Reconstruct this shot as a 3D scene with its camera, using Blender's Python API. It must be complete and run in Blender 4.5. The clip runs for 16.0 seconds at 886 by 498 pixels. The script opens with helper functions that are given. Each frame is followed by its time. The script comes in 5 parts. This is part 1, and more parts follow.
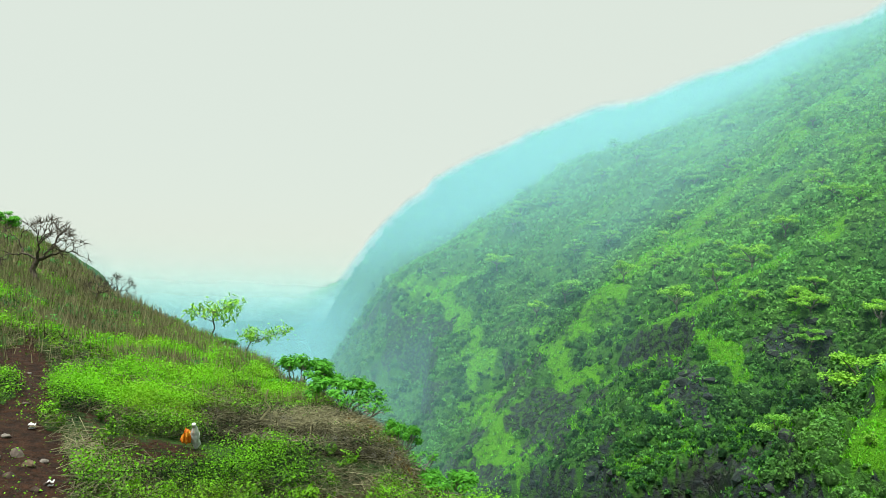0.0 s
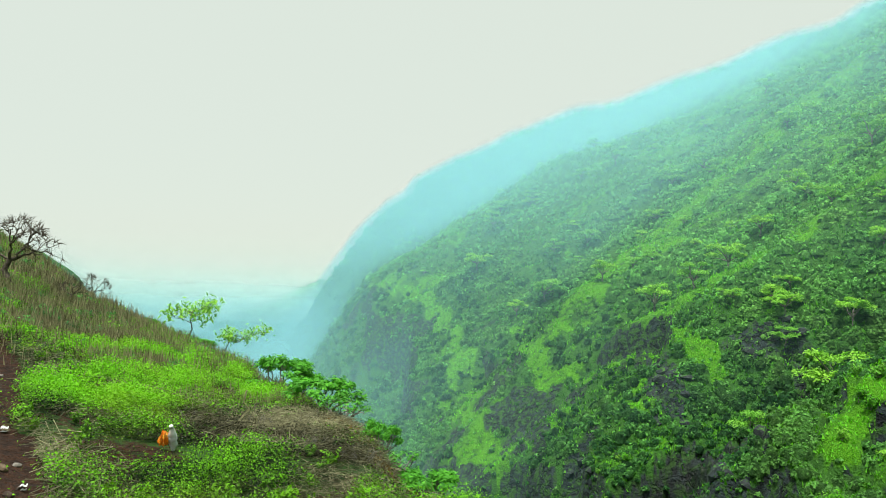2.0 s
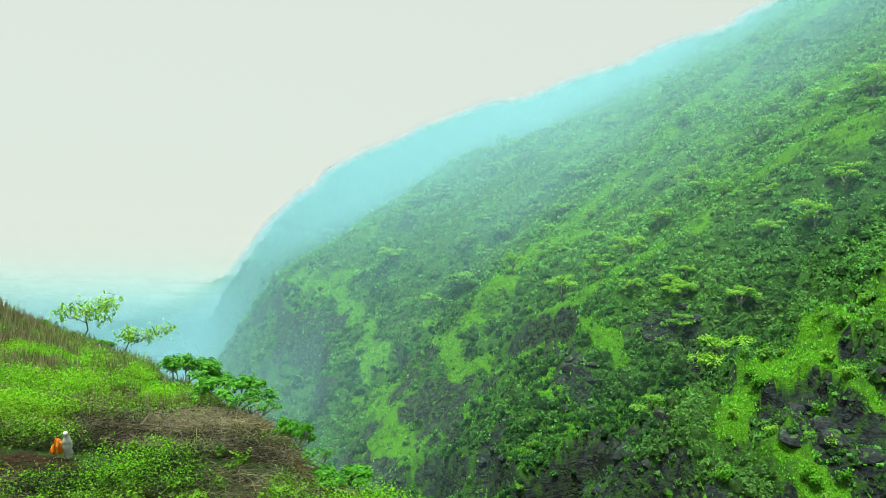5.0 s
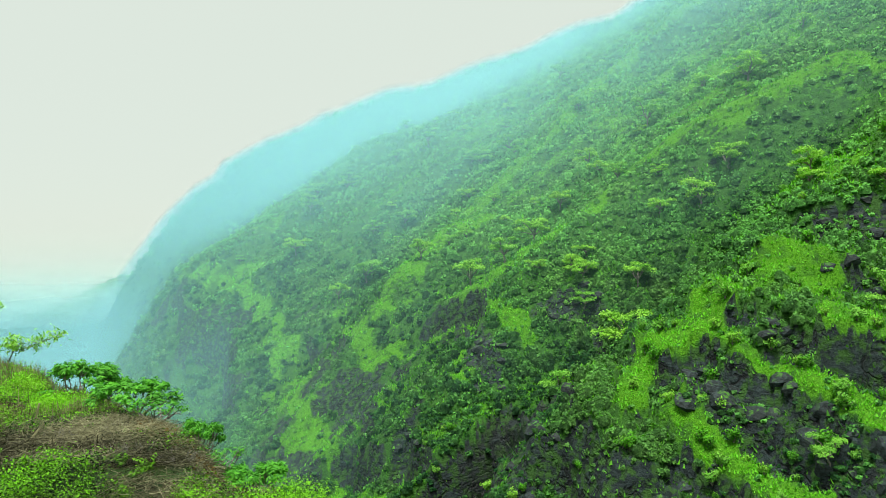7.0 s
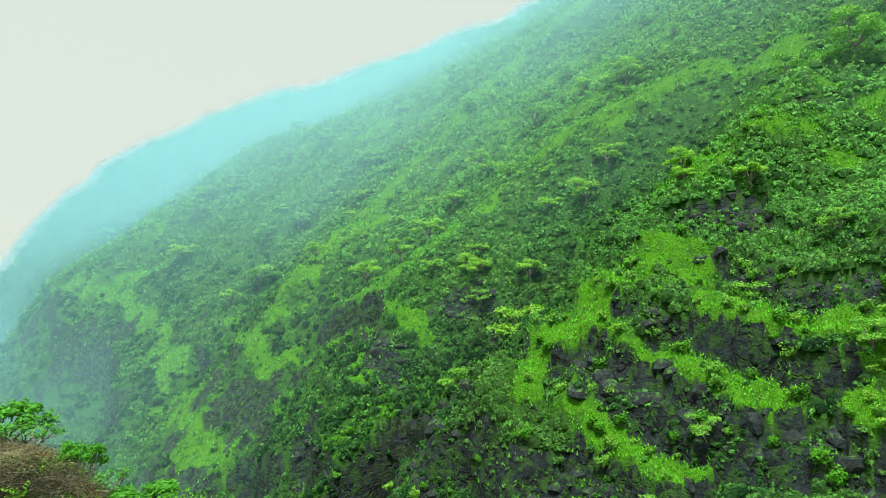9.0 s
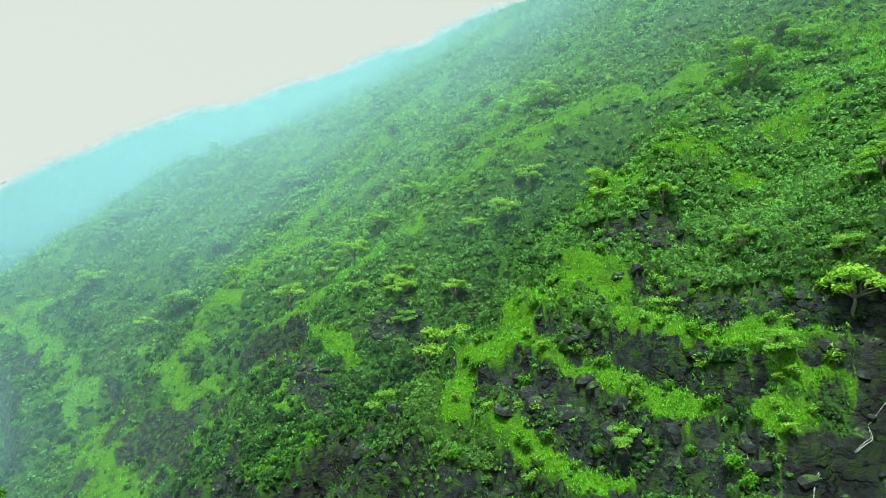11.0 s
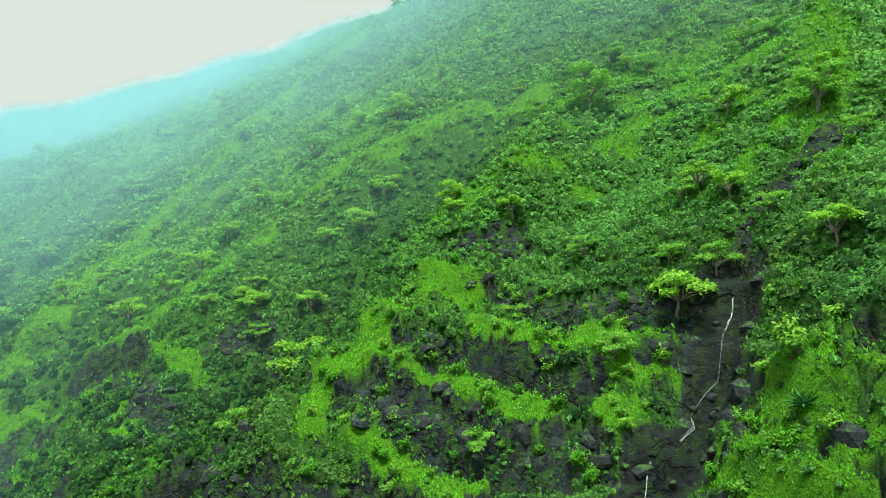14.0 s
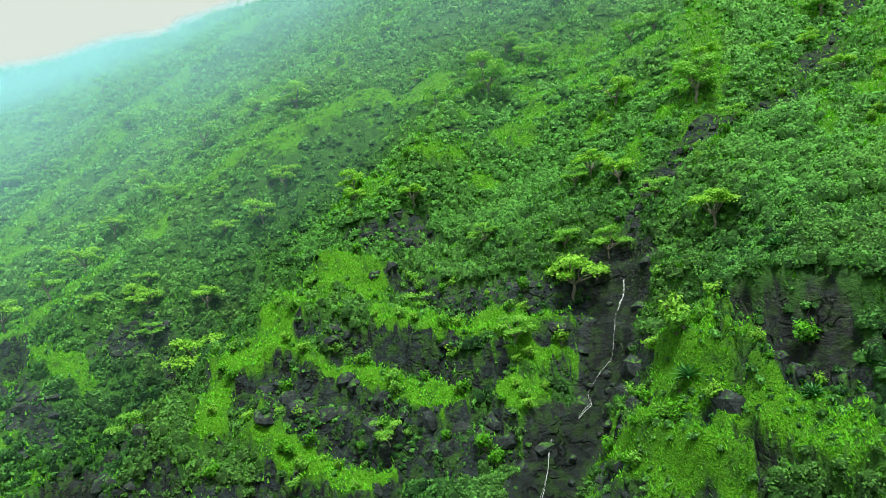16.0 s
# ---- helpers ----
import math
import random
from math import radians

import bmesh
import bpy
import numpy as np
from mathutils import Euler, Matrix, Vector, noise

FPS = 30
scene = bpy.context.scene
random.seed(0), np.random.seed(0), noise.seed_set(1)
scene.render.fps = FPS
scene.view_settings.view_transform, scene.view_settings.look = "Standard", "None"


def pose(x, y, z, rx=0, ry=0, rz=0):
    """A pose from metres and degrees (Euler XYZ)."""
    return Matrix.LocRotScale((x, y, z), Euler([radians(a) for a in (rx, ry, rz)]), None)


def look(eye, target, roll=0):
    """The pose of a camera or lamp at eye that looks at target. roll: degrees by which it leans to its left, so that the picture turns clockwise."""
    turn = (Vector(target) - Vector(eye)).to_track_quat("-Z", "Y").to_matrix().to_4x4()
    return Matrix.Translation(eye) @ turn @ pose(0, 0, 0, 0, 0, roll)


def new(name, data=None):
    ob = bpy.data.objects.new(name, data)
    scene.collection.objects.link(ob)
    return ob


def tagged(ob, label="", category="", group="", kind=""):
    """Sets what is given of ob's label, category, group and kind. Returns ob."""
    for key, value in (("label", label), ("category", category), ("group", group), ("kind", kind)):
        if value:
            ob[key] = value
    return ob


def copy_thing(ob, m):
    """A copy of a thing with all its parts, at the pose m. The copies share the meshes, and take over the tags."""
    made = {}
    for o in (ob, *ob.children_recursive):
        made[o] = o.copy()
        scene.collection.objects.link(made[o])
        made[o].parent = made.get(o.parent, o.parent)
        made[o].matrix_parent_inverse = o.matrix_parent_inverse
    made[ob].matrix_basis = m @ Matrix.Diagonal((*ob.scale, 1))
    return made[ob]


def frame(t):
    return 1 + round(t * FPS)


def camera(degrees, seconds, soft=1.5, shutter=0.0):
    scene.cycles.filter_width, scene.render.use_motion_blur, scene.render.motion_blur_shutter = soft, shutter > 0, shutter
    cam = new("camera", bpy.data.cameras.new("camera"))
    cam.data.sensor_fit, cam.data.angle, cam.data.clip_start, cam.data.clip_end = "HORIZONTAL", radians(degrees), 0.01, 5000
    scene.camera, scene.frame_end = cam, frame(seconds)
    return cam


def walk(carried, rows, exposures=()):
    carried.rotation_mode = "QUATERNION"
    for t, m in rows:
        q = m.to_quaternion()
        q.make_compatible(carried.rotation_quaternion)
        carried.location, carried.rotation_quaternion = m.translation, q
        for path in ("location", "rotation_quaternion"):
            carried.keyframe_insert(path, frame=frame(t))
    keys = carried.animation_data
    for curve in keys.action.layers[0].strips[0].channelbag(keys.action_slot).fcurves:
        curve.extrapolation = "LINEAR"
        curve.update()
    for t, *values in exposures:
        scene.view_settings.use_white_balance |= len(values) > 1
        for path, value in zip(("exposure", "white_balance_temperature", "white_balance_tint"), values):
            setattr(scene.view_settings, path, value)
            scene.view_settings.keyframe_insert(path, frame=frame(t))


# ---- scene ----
# camera: it stands on the brink of a ravine and turns to the right
EYE = (0.0, 0.0, 0.0)
TURNS = [  # seconds, heading, tilt, lean
    (0.0, -7.00, 2.00, 2.00),
    (0.5, -7.48, 2.06, 1.71),
    (1.0, -7.90, 2.04, 1.76),
    (1.5, -8.30, 1.98, 1.97),
    (2.0, -8.72, 2.01, 1.87),
    (2.5, -9.44, 2.02, 2.04),
    (3.0, -10.42, 2.09, 1.72),
    (3.5, -12.22, 2.14, 1.80),
    (4.0, -13.44, 2.16, 1.50),
    (6.5, -22.05, 0.56, -0.10),
    (7.0, -24.17, 0.57, -1.19),
    (7.5, -26.01, 0.55, -1.14),
    (8.0, -27.98, 0.48, -1.28),
    (8.5, -30.23, 0.42, -2.00),
    (9.0, -33.12, 0.35, -2.75),
    (11.5, -41.50, 2.12, -3.39),
    (12.0, -44.15, 2.01, -2.90),
    (12.5, -46.97, 1.94, -3.16),
    (13.0, -49.10, 1.94, -3.26),
    (13.5, -50.47, 1.90, -4.00),
    (14.0, -52.01, 1.77, -4.44),
    (14.5, -53.68, 1.42, -4.84),
    (15.0, -55.61, 1.04, -5.25),
    (15.5, -57.70, 0.54, -5.56),
    (16.0, -60.28, 0.08, -6.01),
]
cam = camera(67.35, 16.0, soft=0.9)
walk(cam, [(t, pose(*EYE, 90 + tilt, 0, heading) @ pose(0, 0, 0, 0, 0, lean)) for t, heading, tilt, lean in TURNS])

# world, sun, exposure
world = bpy.data.worlds.new("overcast_sky")
scene.world = world
world.use_nodes = True
wn, wl = world.node_tree.nodes, world.node_tree.links
wn.clear()
sky = wn.new("ShaderNodeTexSky")
sky.sky_type, sky.sun_disc = "NISHITA", False
sky.sun_elevation, sky.sun_rotation = radians(74), radians(-35)
sky_bg = wn.new("ShaderNodeBackground")
sky_bg.inputs["Strength"].default_value = 0.004
cloud_bg = wn.new("ShaderNodeBackground")
cloud_bg.inputs["Color"].default_value = (0.75, 0.825, 0.73, 1)
cloud_bg.inputs["Strength"].default_value = 0.47
both = wn.new("ShaderNodeAddShader")
wout = wn.new("ShaderNodeOutputWorld")
wl.new(sky.outputs[0], sky_bg.inputs["Color"])
wl.new(sky_bg.outputs[0], both.inputs[0])
wl.new(cloud_bg.outputs[0], both.inputs[1])
wl.new(both.outputs[0], wout.inputs["Surface"])
sun_data = bpy.data.lights.new("sun", "SUN")
sun_data.energy, sun_data.angle, sun_data.color = 2.6, radians(14), (1.0, 0.97, 0.9)
sun = new("sun", sun_data)
sun.matrix_world = look((0, 0, 100), (17, 24, 0))
scene.view_settings.exposure = 1.0
scene.cycles.transparent_max_bounces = 24

# materials
def grid_noise(x, y, seed):
    """Smooth value noise in -1..1 over numpy arrays."""
    x, y = np.atleast_1d(x), np.atleast_1d(y)
    xi, yi = np.floor(x).astype(np.int64), np.floor(y).astype(np.int64)
    fx, fy = x - xi, y - yi
    fx, fy = fx * fx * (3 - 2 * fx), fy * fy * (3 - 2 * fy)

    def corner(a, b):
        a, b = np.asarray(a), np.asarray(b)
        n = (a * 374761393 + b * 668265263 + seed * 974634777) & 0xFFFFFFFF
        n = ((n ^ (n >> 13)) * 1274126177) & 0xFFFFFFFF
        n = ((n ^ (n >> 16)) * 2246822519) & 0xFFFFFFFF
        return ((n ^ (n >> 15)) & 0xFFFF) / 32767.5 - 1
    a, b = corner(xi, yi), corner(xi + 1, yi)
    c, d = corner(xi, yi + 1), corner(xi + 1, yi + 1)
    return (a * (1 - fx) + b * fx) * (1 - fy) + (c * (1 - fx) + d * fx) * fy


def fbm(x, y, size, octaves=4, seed=1, gain=0.5):
    x, y = np.asarray(x, float) / size, np.asarray(y, float) / size
    total, amp = 0.0, 1.0
    for k in range(octaves):
        total = total + amp * grid_noise(x + 17.3 * k, y - 9.1 * k, seed + k)
        x, y, amp = x * 2.03, y * 2.03, amp * gain
    return total


def smooth(a, b, x):
    t = np.clip((x - a) / (b - a), 0, 1)
    return t * t * (3 - 2 * t)


class Nodes:
    """A short way to write node materials."""
    def __init__(self, name):
        self.mat = bpy.data.materials.new(name)
        self.mat.use_nodes = True
        self.t = self.mat.node_tree
        self.t.nodes.clear()
        self.out = self.t.nodes.new("ShaderNodeOutputMaterial")

    def add(self, kind, **values):
        n = self.t.nodes.new(kind)
        for key, v in values.items():
            setattr(n, key, v)
        return n

    def put(self, socket, v):
        if isinstance(v, bpy.types.NodeSocket):
            self.t.links.new(v, socket)
        elif v is not None:
            if isinstance(v, tuple) and len(v) == 3 and socket.type == "RGBA":
                v = (*v, 1)
            socket.default_value = v

    def noise(self, scale, detail=4, rough=0.6, vector=None):
        n = self.add("ShaderNodeTexNoise")
        n.inputs["Scale"].default_value, n.inputs["Detail"].default_value, n.inputs["Roughness"].default_value = scale, detail, rough
        self.put(n.inputs["Vector"], vector if vector is not None else self.place())
        return n.outputs["Fac"]

    def place(self):
        return self.add("ShaderNodeNewGeometry").outputs["Position"]

    def attr(self, name):
        return self.add("ShaderNodeAttribute", attribute_name=name).outputs["Fac"]

    def ramp(self, fac, lo, hi):
        n = self.add("ShaderNodeMapRange")
        n.interpolation_type = "SMOOTHSTEP"
        self.put(n.inputs["Value"], fac)
        n.inputs["From Min"].default_value, n.inputs["From Max"].default_value = lo, hi
        return n.outputs["Result"]

    def math(self, op, a, b=0.5):
        n = self.add("ShaderNodeMath", operation=op)
        self.put(n.inputs[0], a)
        self.put(n.inputs[1], b)
        return n.outputs[0]

    def mix(self, fac, a, b):
        n = self.add("ShaderNodeMix", data_type="RGBA")
        self.put(n.inputs["Factor"], fac)
        self.put(n.inputs[6], a)
        self.put(n.inputs[7], b)
        return n.outputs[2]

    def bump(self, height, strength, distance):
        n = self.add("ShaderNodeBump")
        n.inputs["Strength"].default_value, n.inputs["Distance"].default_value = strength, distance
        self.put(n.inputs["Height"], height)
        return n.outputs[0]

    def surface(self, color, rough=0.9, normal=None, spec=0.3):
        b = self.add("ShaderNodeBsdfPrincipled")
        self.put(b.inputs["Base Color"], color)
        self.put(b.inputs["Roughness"], rough)
        b.inputs["Specular IOR Level"].default_value = spec
        self.put(b.inputs["Normal"], normal)
        self.t.links.new(b.outputs[0], self.out.inputs["Surface"])
        return self.mat


def ground_material():
    m = Nodes("hillside_ground")
    fine, mid, big = m.noise(9, 6, 0.7), m.noise(1.1, 5, 0.65), m.noise(0.09, 4)
    stretch = m.add("ShaderNodeMapping")
    stretch.inputs["Scale"].default_value = (0.7, 0.7, 1.5)
    m.put(stretch.inputs["Vector"], m.place())
    crack = m.noise(1.6, 7, 0.7, stretch.outputs[0])
    moss = m.mix(m.ramp(mid, 0.35, 0.65), (0.013, 0.060, 0.011), (0.045, 0.165, 0.017))
    moss = m.mix(m.ramp(big, 0.4, 0.65), moss, (0.036, 0.125, 0.014))
    lush = m.mix(m.ramp(fine, 0.3, 0.7), (0.028, 0.13, 0.004), (0.110, 0.36, 0.007))
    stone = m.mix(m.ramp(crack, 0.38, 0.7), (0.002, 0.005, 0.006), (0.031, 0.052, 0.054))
    joint = m.add("ShaderNodeTexVoronoi", feature="DISTANCE_TO_EDGE")
    joint.inputs["Scale"].default_value = 0.55
    bend = m.add("ShaderNodeVectorMath", operation="ADD")
    wave = m.add("ShaderNodeVectorMath", operation="SCALE")
    wiggle = m.add("ShaderNodeTexNoise")
    wiggle.inputs["Scale"].default_value = 0.8
    m.put(wiggle.inputs["Vector"], m.place())
    m.put(wave.inputs[0], wiggle.outputs["Color"])
    wave.inputs["Scale"].default_value = 3.2
    m.put(bend.inputs[0], stretch.outputs[0])
    m.put(bend.inputs[1], wave.outputs[0])
    m.put(joint.inputs["Vector"], bend.outputs[0])
    block = m.add("ShaderNodeTexVoronoi")
    block.inputs["Scale"].default_value = 0.55
    m.put(block.inputs["Vector"], bend.outputs[0])
    split = m.add("ShaderNodeSeparateColor")
    m.put(split.inputs[0], block.outputs["Color"])
    stone = m.mix(m.math("MULTIPLY", split.outputs[0], 0.3), stone, (0.055, 0.082, 0.083))
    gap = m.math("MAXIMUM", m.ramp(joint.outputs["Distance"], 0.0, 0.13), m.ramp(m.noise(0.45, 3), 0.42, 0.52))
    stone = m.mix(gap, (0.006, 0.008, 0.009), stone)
    stone = m.mix(m.ramp(mid, 0.46, 0.6), stone, (0.035, 0.10, 0.018))
    # stream wetness, and the shade painted on the overhang band and cliff wall
    stone = m.mix(m.math("MULTIPLY", m.attr("wet_shade"), 0.6), stone, (0.006, 0.009, 0.008))
    soil = m.mix(m.ramp(fine, 0.3, 0.7), (0.014, 0.006, 0.003), (0.066, 0.026, 0.011))
    dry = m.mix(m.ramp(fine, 0.3, 0.7), (0.011, 0.012, 0.004), (0.085, 0.082, 0.024))
    meadow = m.ramp(m.math("ADD", m.attr("lush"), m.math("MULTIPLY", m.math("SUBTRACT", mid), 1.3)), 0.3, 0.75)
    col = m.mix(m.math("MULTIPLY", meadow, m.ramp(m.noise(0.55, 4), 0.25, 0.55)), moss, lush)
    col = m.mix(m.attr("dry"), col, dry)
    edge = m.math("ADD", m.attr("rock"), m.math("MULTIPLY", m.math("SUBTRACT", mid), 0.9))
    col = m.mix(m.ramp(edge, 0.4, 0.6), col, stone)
    col = m.mix(m.ramp(m.math("ADD", m.attr("soil"), m.math("MULTIPLY", m.math("SUBTRACT", fine), 0.8)), 0.4, 0.6), col, soil)
    rough = m.math("SUBTRACT", 0.95, m.math("MULTIPLY", m.attr("wet_shade"), 0.6))
    h = m.math("ADD", m.math("ADD", m.math("MULTIPLY", crack, 1.0), m.math("MULTIPLY", gap, m.math("MULTIPLY", m.attr("rock"), 0.6))), m.math("MULTIPLY", fine, 0.25))
    return m.surface(col, rough, m.bump(h, 0.9, 0.5))


def haze_material(name, color):
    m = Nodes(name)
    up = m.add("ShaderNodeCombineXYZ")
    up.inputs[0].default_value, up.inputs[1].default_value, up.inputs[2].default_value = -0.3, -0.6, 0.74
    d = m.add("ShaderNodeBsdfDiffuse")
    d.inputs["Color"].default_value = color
    m.t.links.new(up.outputs[0], d.inputs["Normal"])  # fixed tilted normal, so the upright sheets catch more light
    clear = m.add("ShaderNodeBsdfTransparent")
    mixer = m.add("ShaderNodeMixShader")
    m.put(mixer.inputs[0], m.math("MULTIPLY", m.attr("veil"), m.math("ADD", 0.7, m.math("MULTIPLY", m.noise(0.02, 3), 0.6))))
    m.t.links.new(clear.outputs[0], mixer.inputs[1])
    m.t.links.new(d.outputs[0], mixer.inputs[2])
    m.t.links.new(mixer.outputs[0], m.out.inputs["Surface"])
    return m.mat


# tinted see-through sheets carry the haze colour over slope and plain
GROUND, HAZE = ground_material(), haze_material("mist", (0.27, 0.61, 0.67, 1))
FAR_HAZE = haze_material("far_haze", (0.23, 0.57, 0.69, 1))
THIN_HAZE = haze_material("thin_haze", (0.34, 0.68, 0.69, 1))
PALE_MIST = haze_material("pale_mist", (0.45, 0.77, 0.73, 1))

# the lie of the land: x runs up the far slope, y down the valley, z is height above the eye
DIP, FOOT = 0.715, 64.0


def along(x, y, line):
    """Distance from a line of (x, y) points, and how far along it the nearest place lies, 0 to 1."""
    best, share = np.full(np.shape(x), 1e9), np.zeros(np.shape(x))
    n = len(line) - 1
    for k in range(n):
        (ax, ay), (bx, by) = line[k], line[k + 1]
        dx, dy = bx - ax, by - ay
        t = np.clip(((x - ax) * dx + (y - ay) * dy) / (dx * dx + dy * dy), 0, 1)
        d = np.hypot(x - ax - t * dx, y - ay - t * dy)
        share = np.where(d < best, (k + t) / n, share)
        best = np.minimum(best, d)
    return best, share


SPUR_MOSSY = [(36, 46), (46, 48), (62, 47.5), (84, 47), (100, 40), (132, 29)]
SPUR_UPPER = [(70, 38.8), (76, 36.5), (82, 30), (91, 17)]
SPUR_MIDDLE = [(44, 96), (52.5, 91), (58, 87), (67, 88), (74, 87), (80, 83), (84, 73), (93, 64), (97, 51)]
SPUR_FAR = [(45, 122), (58, 136), (77, 154), (93, 152), (101, 148), (131, 171), (149, 174), (190, 180)]
SPUR_NEAR = [(30, -6), (52, 2), (62, 7), (72, 2), (92, -8), (120, -20)]
STREAM = [(38, 16.5), (43.5, 15), (51, 14.6), (57.5, 15), (60.5, 14.4), (66.5, 10.6), (76, 1.5), (93, -4), (120, -14)]
HOLLOW = [(50, 64), (61, 64), (69, 61), (77, 59), (84, 53), (96, 45), (120, 40)]
GRASS_STRIP = [(13, 288), (26, 250), (30, 215), (32, 184), (31, 161), (25, 124), (22, 94)]
# cliff walls: middle and half-length along the valley, place on the slope, drop
SCARPS = [(62.5, 6, 38.2, 13), (97, 9, 44, 4.5), (76, 6, 29, 6), (89, 7, 24, 6), (110, 9, 17, 6), (150, 14, 38, 5), (190, 26, 20, 12), (255, 24, 12, 10), (40, 8, 31, 4), (-2.5, 5, 41.4, 2.2)]


# bright grass ledges and bare rock faces: half width, line
GRASS_LINES = [
    (2.3, [(45.4, 43.9), (48.6, 42.2), (51.0, 39.6), (52.8, 38.2)]),
    (1.9, [(46.8, 42.6), (43.4, 44.2), (38.5, 44.3)]),
    (1.7, [(47.4, 33.5), (47.0, 30.0), (47.2, 25.0), (47.0, 20.5), (47.8, 17.6)]),
    (1.0, [(44.1, 44.6), (42.4, 38.0), (43.1, 33.5), (42.7, 29.0), (41.8, 24.5)]),
    (1.3, [(38.5, 44.8), (36.0, 42.8)]),
    (1.0, [(36.3, 39.5), (36.8, 35.4), (36.5, 31.6), (36.3, 27.5)]),
    (1.1, [(42.6, 19.8), (43.1, 17.8)]),
    (2.0, [(42.5, 8.5), (40.8, 5.7)]),
    (1.5, [(39.1, 4.0), (37.8, 1.3), (36.1, -1.5)]),
    (1.7, [(42.7, 14.9), (39.1, 9.6), (37.0, 5.7)]),
    (1.3, [(47.5, 100.6), (46.7, 88.0), (46.5, 76.5)]),
    (1.7, [(25.5, 126.6), (24.6, 111.3), (24.8, 96.5)]),
    (1.5, [(38.5, 147.5), (35.9, 110.5), (38.8, 107.5)]),
]
ROCK_LINES = [
    (1.1, [(45.0, 42.0), (45.2, 36.3), (45.2, 30.3), (44.4, 26.3), (43.9, 20.9)]),
    (1.8, [(53.6, 35.0), (51.4, 28.5), (50.6, 22.5), (51.4, 17.4)]),
    (1.9, [(40.2, 41.1), (40.4, 35.0), (39.6, 28.6), (38.2, 22.5)]),
    (1.2, [(34.6, 36.0), (34.4, 31.0), (34.8, 26.0)]),
    (1.3, [(41.0, 22.0), (40.0, 19.5)]),
    (1.2, [(44.4, 5.2), (42.5, 1.4), (40.5, -3.5)]),
    (1.3, [(56.7, 42.0), (61.1, 37.7)]),
    (1.1, [(39.8, 5.4), (38.4, 4.3), (36.4, 4.3)]),
    (1.6, [(47.1, 106.2), (45.9, 95.1), (39.7, 76.0)]),
    (1.4, [(32.2, 106.0), (29.3, 93.2)]),
    (2.8, [(37, 68), (37, 57.5)]),
    (2.6, [(19.7, 110.6), (22.2, 96.2)]),
    (1.6, [(50.9, 77.3), (53.0, 72.7)]),
    (5.0, [(15.1, 223.3), (23.5, 211.4)]),
]


def spread(x, y, lines, ragged):
    """How far places lie within a set of ragged bands, 0 to 1."""
    best = np.zeros(np.shape(x))
    for half, line in lines:
        dist, _ = along(x, y, line)
        best = np.maximum(best, smooth(half * 1.6, half * 0.35, dist + half * ragged))
    return best


def ledges(x, y):
    """Grassy shelves standing proud of the slope, and the recessed rock faces between them."""
    x, y = np.atleast_1d(np.asarray(x, float)), np.atleast_1d(np.asarray(y, float))
    x, y = np.broadcast_arrays(x, y)
    out = np.zeros(x.shape)
    s = (x > 22) & (x < 66) & (y > -8) & (y < 72)
    if s.any():
        a, b = x[s], y[s]
        shelf = spread(a, b, GRASS_LINES, 0.55 * fbm(a, b, 2.2, 5, 83, 0.7))
        face = spread(a, b, ROCK_LINES, 0.7 * fbm(a, b, 2.6, 5, 84, 0.7)) * (1 - shelf)
        off, _ = along(a, b, STREAM)
        out[s] = (0.9 * smooth(0.3, 0.5, shelf) - 1.1 * smooth(0.3, 0.55, face)) * smooth(1.8, 3.2, off)
    return out


